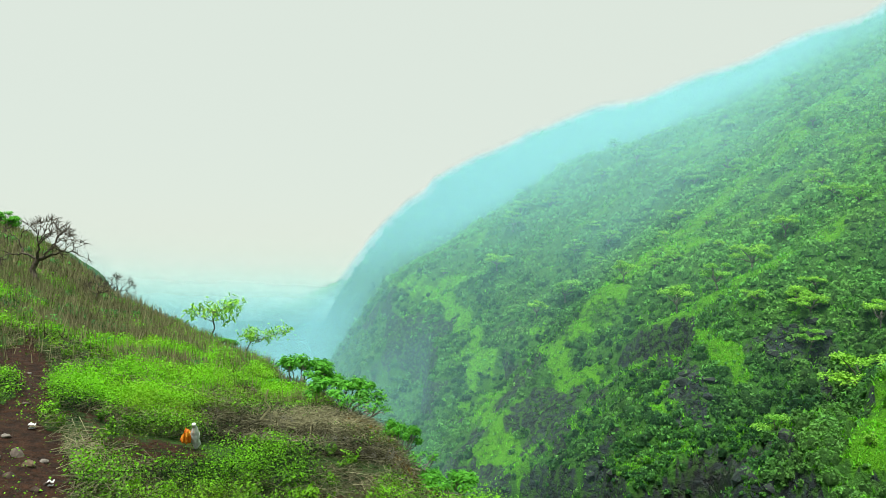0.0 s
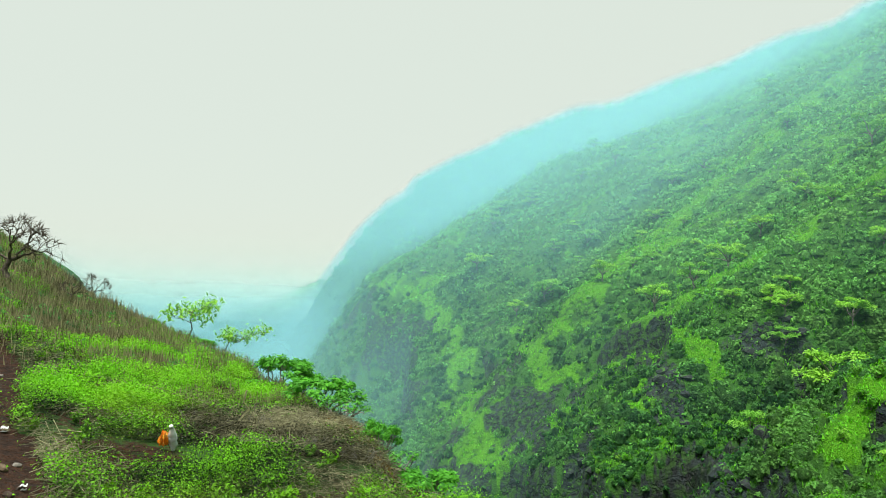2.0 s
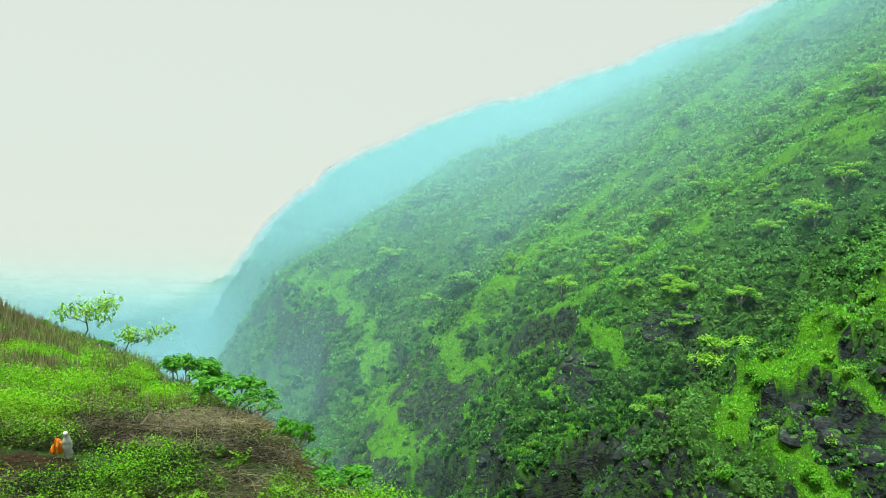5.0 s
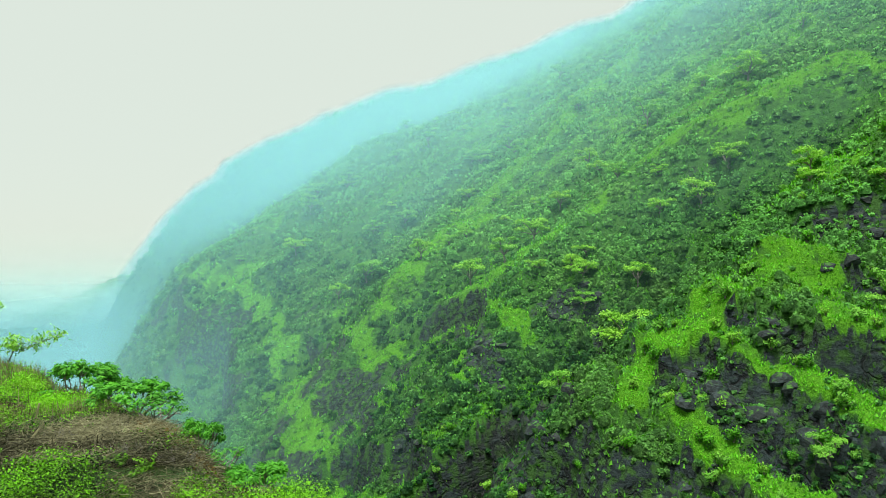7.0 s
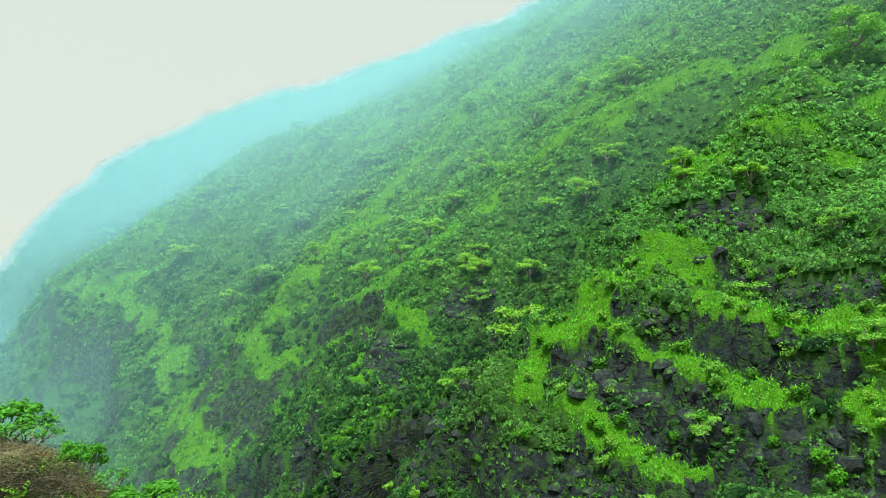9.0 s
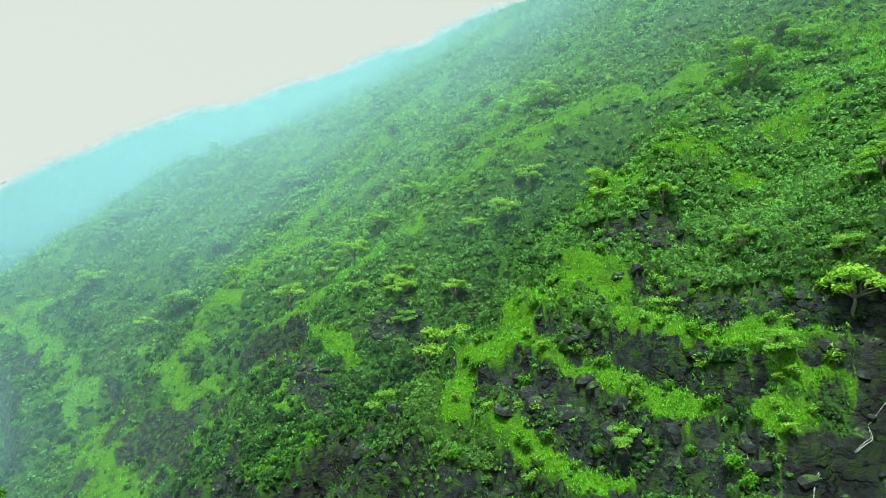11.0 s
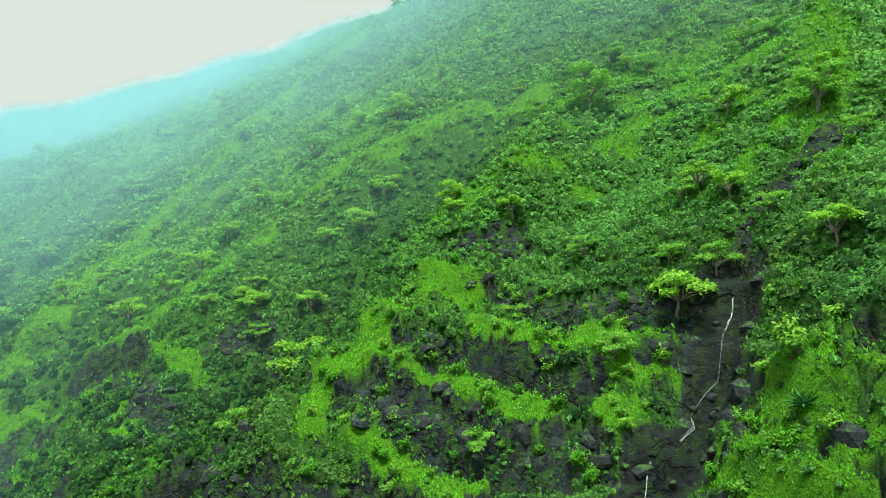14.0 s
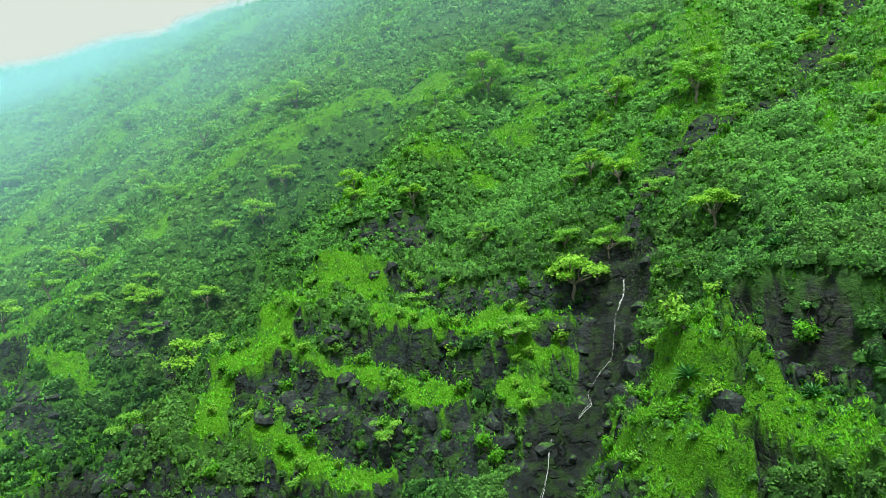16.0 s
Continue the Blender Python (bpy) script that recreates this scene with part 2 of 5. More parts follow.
def far_slope(x, y):
    wob = fbm(x, y, 60, 3, 5)
    x2 = x + 6 * fbm(y, x * 0.5, 45, 3, 9)
    plain = (x2 - FOOT) * DIP
    # a shoulder, a hollow behind it and a headland, one behind the other down the valley
    shoulder = np.interp(x, [-40, 0, 13, 31, 53, 75, 97, 121, 146, 173, 220, 330, 450], [-88, -26, -5, 6, 21, 37, 53, 61, 71, 82, 107, 170, 233])
    headland = np.interp(x, [-120, -60, -19, 1, 23, 53, 73, 81, 120, 152, 191, 239, 290, 340, 399, 452, 520], [-150, -105, -24, 4, 36, 66, 78, 93, 117, 132, 149, 171, 182, 206, 226, 252, 282])
    back = np.interp(x, [-200, 0, 60, 140, 300, 520], [-400, -400, -300, -80, 100, 230])
    a, b, c, d = smooth(150, 300, y), smooth(330, 470, y), smooth(500, 680, y), smooth(730, 1100, y)
    z = plain * (1 - a) + shoulder * a
    z = z * (1 - b) + (plain - 22) * b
    z = z * (1 - c) + headland * c
    z = z * (1 - d) + back * d
    crest = 232 + 48 * c + 9 * wob
    z = crest - 9 * np.log1p(np.exp(np.clip((crest - z) / 9, -40, 40)))
    near = 1 - smooth(160, 320, y)
    for line, rise, width, fade in ((SPUR_MOSSY, 8, 10, 0.92), (SPUR_NEAR, 5, 9, 0.92), (SPUR_UPPER, 3, 7, 0), (SPUR_MIDDLE, 5, 9, 0), (SPUR_FAR, 7, 14, 0)):
        dist, up = along(x, y, line)
        z = z + near * rise * (1 - fade * up) * np.exp(-(dist / width) ** 1.5)
    for line, fall, width in ((HOLLOW, 5, 9), (STREAM, 2.2, 3.2)):
        dist, _ = along(x, y, line)
        z = z - near * fall * np.exp(-(dist / width) ** 1.7)
    z = z + 3.4 * np.exp(-(((x - 43.5) / 4.2) ** 2 + ((y - 7.4) / 4.0) ** 2))
    for mid, half, place, drop in SCARPS:
        down = place + 2.5 * fbm(y, 0 * y, 9, 3, 19) - x
        z = z - drop * smooth(-0.5, 1.0, down) * np.exp(-np.maximum(down, 0) / 16) * smooth(half * 1.25, half * 0.7, np.abs(y - mid))
    ribs = np.abs(fbm(y, x * 0.35, 26, 3, 21))
    z = z + (3.2 - 7.5 * ribs) * (0.5 + 0.25 * smooth(60, 200, y) - 0.3 * smooth(220, 300, y) + 0.3 * c)
    z = z + 0.9 * fbm(x, y, 9, 4, 33)
    # layers of lava: rock steps with ledges between them
    level = z + 1.3 * fbm(x, y, 17, 4, 41) - 0.17 * np.clip(y - 26, 0, 60) + 3.3
    q = level / 4.5
    f = q - np.floor(q)
    stepped = 4.5 * (np.floor(q) + 0.34 * smooth(0, 0.6, f) + 0.66 * smooth(0.5, 0.84, f))
    front = smooth(3, -3, z) * (1 - smooth(54, 70, y)) * (1 - 0.75 * smooth(13, 9, y) * smooth(-9, -11, z))
    patchy = smooth(0.05, 0.5, fbm(x, y, 26, 3, 51)) * smooth(8, -8, z) + 0.55 * smooth(0.45, 0.8, fbm(x, y, 33, 3, 53))
    steps = np.clip(np.maximum(0.75 * front, 0.8 * patchy) + 0.08, 0, 0.95) * smooth(700, 250, y)
    broken = smooth(5, -2, z) * (1 - smooth(115, 140, y))
    rough = np.maximum(front, broken) * (0.35 * fbm(x, y, 2.4, 3, 55) + 0.3 * np.abs(fbm(x, y, 1.3, 2, 57)))
    return z + (stepped - level) * steps + rough + ledges(x, y)


# brink of the near hillside, as seen from where the camera stands: heading, distance, height
BRINK = np.array([(-180, 9, -1.2), (-140, 4, -1.7), (-100, 3, -1.8), (-60, 3.1, -1.9), (-20, 4.6, -2.0), (-6, 7, -2.2), (-3, 8.5, -2.05), (1.4, 10.5, -2.12),
                  (6, 14, -2.3), (13, 22, -2.35), (19.2, 33, -1.75), (23, 45, 0.2), (27, 55, 2.5), (40, 75, 9), (80, 90, 22), (130, 60, 14), (180, 9, -1.2)])


def near_side(x, y):
    r, heading = np.hypot(x, y), np.degrees(np.arctan2(-x, y))
    e = np.interp(heading, BRINK[:, 0], BRINK[:, 1])
    ze = np.interp(heading, BRINK[:, 0], BRINK[:, 2])
    t = np.minimum(r / e, 1)
    inside = -1.68 + (ze + 1.68) * t ** 1.4
    z = inside - 0.9 * np.maximum(r - e, 0) - 0.5 * np.maximum(r - e - 2, 0)
    z = z + smooth(2.5, 6, r) * (0.10 * fbm(x, y, 2.2, 4, 61) + 0.05 * fbm(x, y, 6, 2, 63)) - 0.08 * smooth(0.85, 1.0, t)
    z = z + smooth(1, 12, r - e) * 1.5 * fbm(x, y, 8, 4, 67)
    spur = np.interp(-x, [60, 115, 124, 138, 150, 260], [-120, -14, -1, 7, 10, 24]) + 2.5 * fbm(x, y, 20, 3, 71) - ((y - 300) / 44) ** 2 * 9
    return np.maximum(z, spur), t, r - e


def height(x, y):
    x, y = np.asarray(x, float), np.asarray(y, float)
    n, _, _ = near_side(x, y)
    bed = -62 - 0.05 * np.clip(y, 0, 1400) + 3 * fbm(x, y, 30, 3, 77)
    plain = bed - 60 * smooth(700, 1400, y) - 120 * smooth(1500, 3600, y)
    f = np.where(x > -160, far_slope(x, y), -400)
    return np.maximum(np.maximum(n, f), plain)


def part(name, mesh, material, parent=None, label=""):
    ob = new(name, mesh)
    mesh.materials.append(material)
    if parent:
        ob.parent = parent
    if label:
        tagged(ob, label)
    return ob


def mesh_from(name, verts, faces, attrs=None, flat=False):
    """A mesh from numpy arrays; faces all have the same number of corners."""
    me = bpy.data.meshes.new(name)
    verts, faces = np.asarray(verts, np.float32), np.asarray(faces, np.int32)
    n, k = faces.shape
    me.vertices.add(len(verts))
    me.vertices.foreach_set("co", verts.ravel())
    me.loops.add(n * k)
    me.loops.foreach_set("vertex_index", faces.ravel())
    me.polygons.add(n)
    me.polygons.foreach_set("loop_start", np.arange(0, n * k, k, dtype=np.int32))
    me.polygons.foreach_set("use_smooth", np.full(n, not flat))
    for key, v in (attrs or {}).items():
        v = np.asarray(v, np.float32)
        if key == "lump":
            me.attributes.new(key, "FLOAT_VECTOR", "POINT").data.foreach_set("vector", v.ravel())
        else:
            me.attributes.new(key, "FLOAT", "POINT").data.foreach_set("value", v.ravel())
    me.update(calc_edges=True)
    me.validate()
    return me


def sheet_faces(rows, cols, closed=False):
    i, j = np.meshgrid(np.arange(rows - 1), np.arange(cols if closed else cols - 1), indexing="ij")
    i, j = i.ravel(), j.ravel()
    k = (j + 1) % cols
    return np.stack([i * cols + j, i * cols + k, (i + 1) * cols + k, (i + 1) * cols + j], 1)


def masks(x, y, z):
    """What covers the ground: rock, lush grass, wetness with painted overhang shade, bare soil, dry grass."""
    e = 0.35 + 0.004 * np.hypot(x, y)
    steep = np.hypot(height(x + e, y) - height(x - e, y), height(x, y + e) - height(x, y - e)) / (2 * e)
    n, t, over = near_side(x, y)
    here = (z <= n + 0.02) & (np.hypot(x, y) < 70)
    brk = fbm(x, y, 5, 4, 81)
    rock = smooth(1.5, 2.3, steep + 0.6 * brk) * smooth(-0.75, -0.3, fbm(x, y, 7, 3, 87))
    rock = np.maximum(rock, 0.95 * smooth(2.0, 2.9, steep))
    dist, share = along(x, y, STREAM)
    wide = 2.1 - 1.1 * smooth(0.35, 0.55, share)
    bank = smooth(wide + 0.9, wide - 0.7, dist + 1.1 * brk) * (x < 100)
    rock, wet_shade = np.maximum(rock, bank), smooth(wide + 0.6, wide - 0.8, dist + 0.9 * brk) * smooth(60, 56, x)
    lush = smooth(0.8, 0.35, steep + 0.25 * brk) * smooth(6, -2, z) * smooth(160, 90, y)
    crest, cs = along(x, y, SPUR_MOSSY)
    lush = np.maximum(lush, smooth(5.5, 3, crest + 4 * brk) * smooth(62, 56, x + 4 * brk))
    strip, _ = along(x, y, GRASS_STRIP)
    lush = np.maximum(lush, 0.7 * smooth(4.5, 2, strip + 3 * brk))
    for line, half in ((SPUR_MIDDLE, 3.4), (SPUR_FAR, 5), (SPUR_UPPER, 2.5)):
        off, _ = along(x, y, line)
        lush = np.maximum(lush, 0.8 * smooth(half * 1.5, half * 0.4, off + 2.6 * brk))
    lush = np.maximum(lush, smooth(3.6, 2.6, np.hypot(x - 42.2, y - 7.0) + 1.0 * brk))
    lush = np.maximum(lush, 0.75 * smooth(0.5, 0.85, fbm(x, y, 11, 3, 91)) * smooth(1.2, 0.8, steep))
    # lighter grass along the crests of the ribs
    lush = np.maximum(lush, 0.6 * smooth(0.16, 0.04, np.abs(fbm(y, x * 0.35, 26, 3, 21)) + 0.08 * brk) * smooth(-2, 8, z))
    lush = np.maximum(lush, 0.7 * smooth(0.15, 0.55, fbm(x, y, 7, 4, 99)) * smooth(-3, 3, z) * smooth(150, 90, np.hypot(x, y)))
    lush = lush * smooth(1.7, 1.1, steep)
    mossy = smooth(12, 9.5, y + brk) * smooth(-8.6, -9.8, z + 0.5 * brk) * smooth(-18, -12, y)
    lush, rock = np.maximum(lush, mossy * 0.4 * smooth(0.0, 0.6, fbm(x, y, 4, 3, 93))), rock * (1 - 0.85 * mossy)
    front = smooth(8, 2, z) * smooth(80, 66, y)
    frayed = 0.55 * fbm(x, y, 2.2, 5, 83, 0.7)
    grassy, rocky = spread(x, y, GRASS_LINES, frayed), spread(x, y, ROCK_LINES, 0.7 * fbm(x, y, 2.6, 5, 84, 0.7))
    lush = np.maximum(lush * (1 - 0.75 * front), grassy)
    rock = np.maximum(np.maximum(rock * (1 - 0.6 * front), rocky * (1 - grassy)), bank)
    rock = np.maximum(rock, 0.9 * smooth(1.7, 2.4, steep + 0.25 * brk) * front * smooth(11, 16, y))
    wall = smooth(8, 5.5, np.abs(y - 62.5) + 1.2 * brk) * smooth(31, 33, x) * smooth(41, 39.4, x)
    # overhang band painted dark as shade; cliff wall for seepage and cave shade
    wet_shade = np.maximum(np.maximum(wet_shade, wall * rock), spread(x, y, ROCK_LINES[5:6], frayed) * rock)
    ravine = np.maximum(smooth(44, 54, y), smooth(17, 13, y))
    rock = np.maximum(rock, (1 - 0.9 * grassy) * smooth(0.28, 0.6, fbm(x, y, 10, 4, 89) + 0.12 * ravine) * smooth(-7, -13, z - 3 * ravine) * smooth(0.5, 0.9, steep) * smooth(260, 120, y))
    # near hillside: meadow, dry grass along the brink, a worn red track
    pr, heading = np.hypot(x, y), np.degrees(np.arctan2(-x, y))
    fine = fbm(x, y, 1.3, 3, 95)
    track = smooth(0.27, 0.13, np.abs((heading - 24.6) * pr * 0.01745 + 0.08 * np.sin(1.7 * pr)) + 0.15 * fine) * smooth(13, 11, pr) * (heading > 5)
    worn = smooth(6.9, 6.3, pr + 0.5 * fine - 0.12 * np.clip(heading - 22, -20, 6)) * smooth(20.8, 22.6, heading + 1.5 * fine)
    bare = smooth(0.42, 0.25, np.hypot((x + 3.2) * 1.5, (y - 9.2) * 0.33) + 0.15 * fine) + smooth(0.4, 0.2, np.hypot(x + 1.9, (y - 11.6) * 0.6) + 0.2 * fine)
    belt = smooth(-0.05, 0.05, t - 0.93 + 0.036 * np.clip(heading - 7, 0, 24) + 0.05 * fine) * smooth(5, 8, heading)
    belt = np.maximum(belt, 0.8 * smooth(0.9, 0.4, np.hypot((x + 3.35) * 0.9, (y - 12.2) * 0.45) + 0.3 * fine))
    tangle = smooth(15, 9.5, heading + 4 * fine) * smooth(5.8, 7, pr + 1.2 * fine) * np.maximum(smooth(11.6, 10.4, pr + 0.8 * fine), smooth(6, 4, heading))
    lush = np.where(here, (0.08 + 0.3 * smooth(-0.4, 0.4, fine)) * (1 - belt) * (1 - tangle), lush)
    rock = np.where(here, 0, rock)
    thin = np.clip(0.34 + 0.34 * fbm(x, y, 0.9, 3, 97), 0, 0.62) * (1 - belt) * (1 - tangle)
    soil = np.where(here, np.clip(np.maximum(track + worn + bare, thin), 0, 1) * (t < 0.98) + 0.3 * smooth(0.3, 1.5, over), 0)
    dry = np.where(here, np.clip(belt + tangle, 0, 1), 0)
    return rock, lush, wet_shade, soil, dry


def build_ground():
    view = np.arange(-104, 34, 0.25)
    rest = np.concatenate([np.arange(34, 180, 4.0), np.arange(-180, -104, 4.0)])
    heading = np.radians(np.concatenate([view, rest]))
    r = [0.02, 0.4]
    while r[-1] < 4600:
        a = r[-1]
        r.append(a * (1.035 if a < 18 else 1.0095 if a < 130 else 1.017 if a < 900 else 1.06))
    r = np.array(r)
    rr, hh = np.meshgrid(r, heading, indexing="ij")
    x, y = -rr * np.sin(hh), rr * np.cos(hh)
    z = height(x, y)
    rock, lush, wet_shade, soil, dry = masks(x, y, z)
    side, t, _ = near_side(x, y)
    dry = np.where((z <= side + 0.02) & (rr < 30) & (t < 1), np.maximum(dry, 0.35), dry)  # withered thatch under the herbs
    me = mesh_from("ground", np.stack([x, y, z], -1).reshape(-1, 3), sheet_faces(len(r), len(heading), True),
                   dict(rock=rock, lush=lush, wet_shade=wet_shade, soil=soil, dry=dry))
    ob = part("ground", me, GROUND)
    tagged(ob, "green monsoon hillsides and ravine with dark lava rock steps", "hillside", kind="structure")
    return ob


def haze_sheet(r, dense, material, sky):
    """A translucent sheet that stands in for haze across the valley: it stops short of the ground and thins out towards
    the ridge behind it.
    """
    h = np.radians(np.linspace(-82, 27, 150))
    s = (1 - (1 - np.linspace(0, 1, 44)) ** 1.7)[:, None]
    ridge = np.maximum(np.maximum(sky, -0.03), np.maximum(np.append(sky[1:], sky[-1]), np.append(sky[0], sky[:-1])) - 0.004)
    open_side = smooth(1.5, 6, np.degrees(h))
    slant = -0.5 + (ridge + 0.03 + 0.5)[None, :] * s
    x, y = np.broadcast_to(-r * np.sin(h), slant.shape), np.broadcast_to(r * np.cos(h), slant.shape)
    zz = r * slant
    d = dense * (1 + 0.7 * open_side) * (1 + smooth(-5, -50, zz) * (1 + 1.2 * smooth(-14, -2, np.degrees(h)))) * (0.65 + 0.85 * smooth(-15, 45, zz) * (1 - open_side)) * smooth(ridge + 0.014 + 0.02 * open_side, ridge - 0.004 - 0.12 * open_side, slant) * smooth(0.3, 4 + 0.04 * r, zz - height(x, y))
    co = np.stack([x, y, zz], -1)
    ob = part("haze_sheet", mesh_from("haze_sheet", co.reshape(-1, 3), sheet_faces(44, len(h)), dict(veil=d)), material)
    tagged(ob, "pale bluish translucent sheet standing in for haze over the valley slope", "mist", kind="stuff")


def mist_bank(x, y, lie, dense, thick, material, low):
    """A standing translucent sheet that stands in for mist far out over the plain."""
    rows = 40
    s = np.linspace(0, 1, rows)
    zz = low + (lie + 3.2 * thick - low)[None, :] * s[:, None]
    over = np.maximum(zz - lie[None, :], 0)
    d = dense * np.exp(-(over / thick) ** 1.3) * smooth(1, 0.8, s)[:, None]
    co = np.stack([np.broadcast_to(x, zz.shape), np.broadcast_to(y, zz.shape), zz], -1)
    ob = part("mist_bank", mesh_from("mist_bank", co.reshape(-1, 3), sheet_faces(rows, len(x)), dict(veil=d)), material)
    tagged(ob, "pale mist bank lying over the far plain", "mist", kind="stuff")


def build_mist():
    h = np.radians(np.linspace(-82, 27, 150))[:, None]
    r = np.geomspace(75, 850, 420)[None, :]
    sky = (height(-r * np.sin(h), r * np.cos(h)) / r).max(1)
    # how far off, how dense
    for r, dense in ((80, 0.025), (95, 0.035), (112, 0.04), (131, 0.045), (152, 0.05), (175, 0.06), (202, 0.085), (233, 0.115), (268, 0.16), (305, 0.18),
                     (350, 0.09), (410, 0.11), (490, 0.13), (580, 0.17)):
        haze_sheet(r, dense, FAR_HAZE if r > 240 else HAZE if r > 120 else THIN_HAZE, sky)
    # out over the plain
    x = np.linspace(-1500, 500, 60)
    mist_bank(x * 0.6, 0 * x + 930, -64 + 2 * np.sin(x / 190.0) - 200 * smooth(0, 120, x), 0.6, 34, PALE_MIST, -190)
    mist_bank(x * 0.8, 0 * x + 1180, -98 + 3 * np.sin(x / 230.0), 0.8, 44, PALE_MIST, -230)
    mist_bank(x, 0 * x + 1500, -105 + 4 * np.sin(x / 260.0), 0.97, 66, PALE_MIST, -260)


ground = build_ground()
build_mist()

# plants
def leaf_material(name, dark, light, warm, rough=0.6, lumpy=False, drift=0.06, relief=False):
    """Leaves: tone from plant to plant, with any painted light and shade, colour drifting over the slope, a little
    light coming through.
    """
    m = Nodes(name)
    col = m.mix(m.attr("tone"), dark, light)
    col = m.mix(m.math("MULTIPLY", m.ramp(m.noise(drift, 4), 0.45, 0.7), 0.55), col, warm)
    col = m.mix(m.math("MULTIPLY", m.ramp(m.noise(2.3, 3), 0.4, 0.7), 0.35), col, dark)
    b = m.add("ShaderNodeBsdfPrincipled")
    m.put(b.inputs["Base Color"], col)
    b.inputs["Roughness"].default_value = rough
    b.inputs["Specular IOR Level"].default_value = 0.25
    if relief:  # a closed mass of small leaves, shade painted dark in the bump's hollows
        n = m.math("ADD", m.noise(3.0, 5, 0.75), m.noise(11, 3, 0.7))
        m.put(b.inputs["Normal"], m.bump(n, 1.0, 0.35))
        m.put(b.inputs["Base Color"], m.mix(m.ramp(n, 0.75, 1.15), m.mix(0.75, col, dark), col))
    if lumpy:  # leaves lie along the rounded outside of their lump
        lump = m.add("ShaderNodeAttribute", attribute_name="lump").outputs["Vector"]
        both_ways = m.add("ShaderNodeVectorMath", operation="ADD")
        m.put(both_ways.inputs[0], lump)
        m.put(both_ways.inputs[1], m.add("ShaderNodeNewGeometry").outputs["Normal"])
        even = m.add("ShaderNodeVectorMath", operation="NORMALIZE")
        m.put(even.inputs[0], both_ways.outputs[0])
        m.put(b.inputs["Normal"], even.outputs[0])
    tr = m.add("ShaderNodeBsdfTranslucent")
    m.put(tr.inputs["Color"], col)
    mx = m.add("ShaderNodeMixShader")
    mx.inputs[0].default_value = 0.28
    m.t.links.new(b.outputs[0], mx.inputs[1])
    m.t.links.new(tr.outputs[0], mx.inputs[2])
    m.t.links.new(mx.outputs[0], m.out.inputs["Surface"])
    return m.mat


def bark_material(name, dark, light):
    m = Nodes(name)
    n = m.noise(14, 5, 0.7)
    return m.surface(m.mix(m.ramp(n, 0.3, 0.7), dark, light), 0.9, m.bump(n, 0.5, 0.02))


SHRUB = leaf_material("shrub_leaves", (0.011, 0.082, 0.018), (0.165, 0.54, 0.085), (0.20, 0.46, 0.075), 0.6, True)
# the shrub leaves again, darkened in colour for the lumps' shaded inside
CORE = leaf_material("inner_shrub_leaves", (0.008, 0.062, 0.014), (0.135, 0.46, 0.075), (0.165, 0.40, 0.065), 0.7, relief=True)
HERB = leaf_material("herb_leaves", (0.018, 0.11, 0.007), (0.15, 0.58, 0.012), (0.11, 0.44, 0.011))
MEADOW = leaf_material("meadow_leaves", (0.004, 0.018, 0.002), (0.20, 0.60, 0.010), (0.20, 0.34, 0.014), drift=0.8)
CROWN = leaf_material("light_tree_leaves", (0.11, 0.34, 0.025), (0.32, 0.68, 0.06), (0.25, 0.58, 0.05))
CROWN_DARK = leaf_material("mid_green_tree_leaves", (0.09, 0.32, 0.035), (0.27, 0.62, 0.07), (0.20, 0.52, 0.05))
DEEP = leaf_material("deep_green_leaves", (0.030, 0.18, 0.014), (0.16, 0.60, 0.035), (0.13, 0.52, 0.03))
STRAW = leaf_material("dry_straw", (0.012, 0.012, 0.005), (0.44, 0.43, 0.25), (0.14, 0.17, 0.045), 0.9)
STALK = leaf_material("brown_stalks", (0.045, 0.042, 0.018), (0.50, 0.46, 0.26), (0.20, 0.30, 0.07), 0.9)
BARK = bark_material("bark", (0.035, 0.027, 0.020), (0.13, 0.11, 0.085))
PALE_BARK = bark_material("pale_bark", (0.10, 0.095, 0.08), (0.30, 0.28, 0.24))


def unit(v):
    return v / np.maximum(np.linalg.norm(v, axis=-1, keepdims=True), 1e-9)


def leaves(centre, facing, length, width, rng, tri=True, droop=0.0):
    """Leaf blades: each at its centre, its face turned the given way, turned round at random. Returns vertices and faces."""
    n = len(centre)
    side = unit(np.cross(facing, unit(rng.normal(size=(n, 3)))))
    tip = unit(np.cross(facing, side))
    tip[:, 2] -= droop
    length, width = np.broadcast_to(length, n)[:, None], np.broadcast_to(width, n)[:, None]
    if tri:
        v = np.stack([centre - tip * length * 0.5 - side * width * 0.5, centre - tip * length * 0.5 + side * width * 0.5, centre + tip * length * 0.5], 1)
        return v.reshape(-1, 3), np.arange(3 * n).reshape(n, 3)
    v = np.stack([centre - tip * length * 0.5, centre + side * width * 0.5, centre + tip * length * 0.5, centre - side * width * 0.5], 1)
    return v.reshape(-1, 3), np.arange(4 * n).reshape(n, 4)


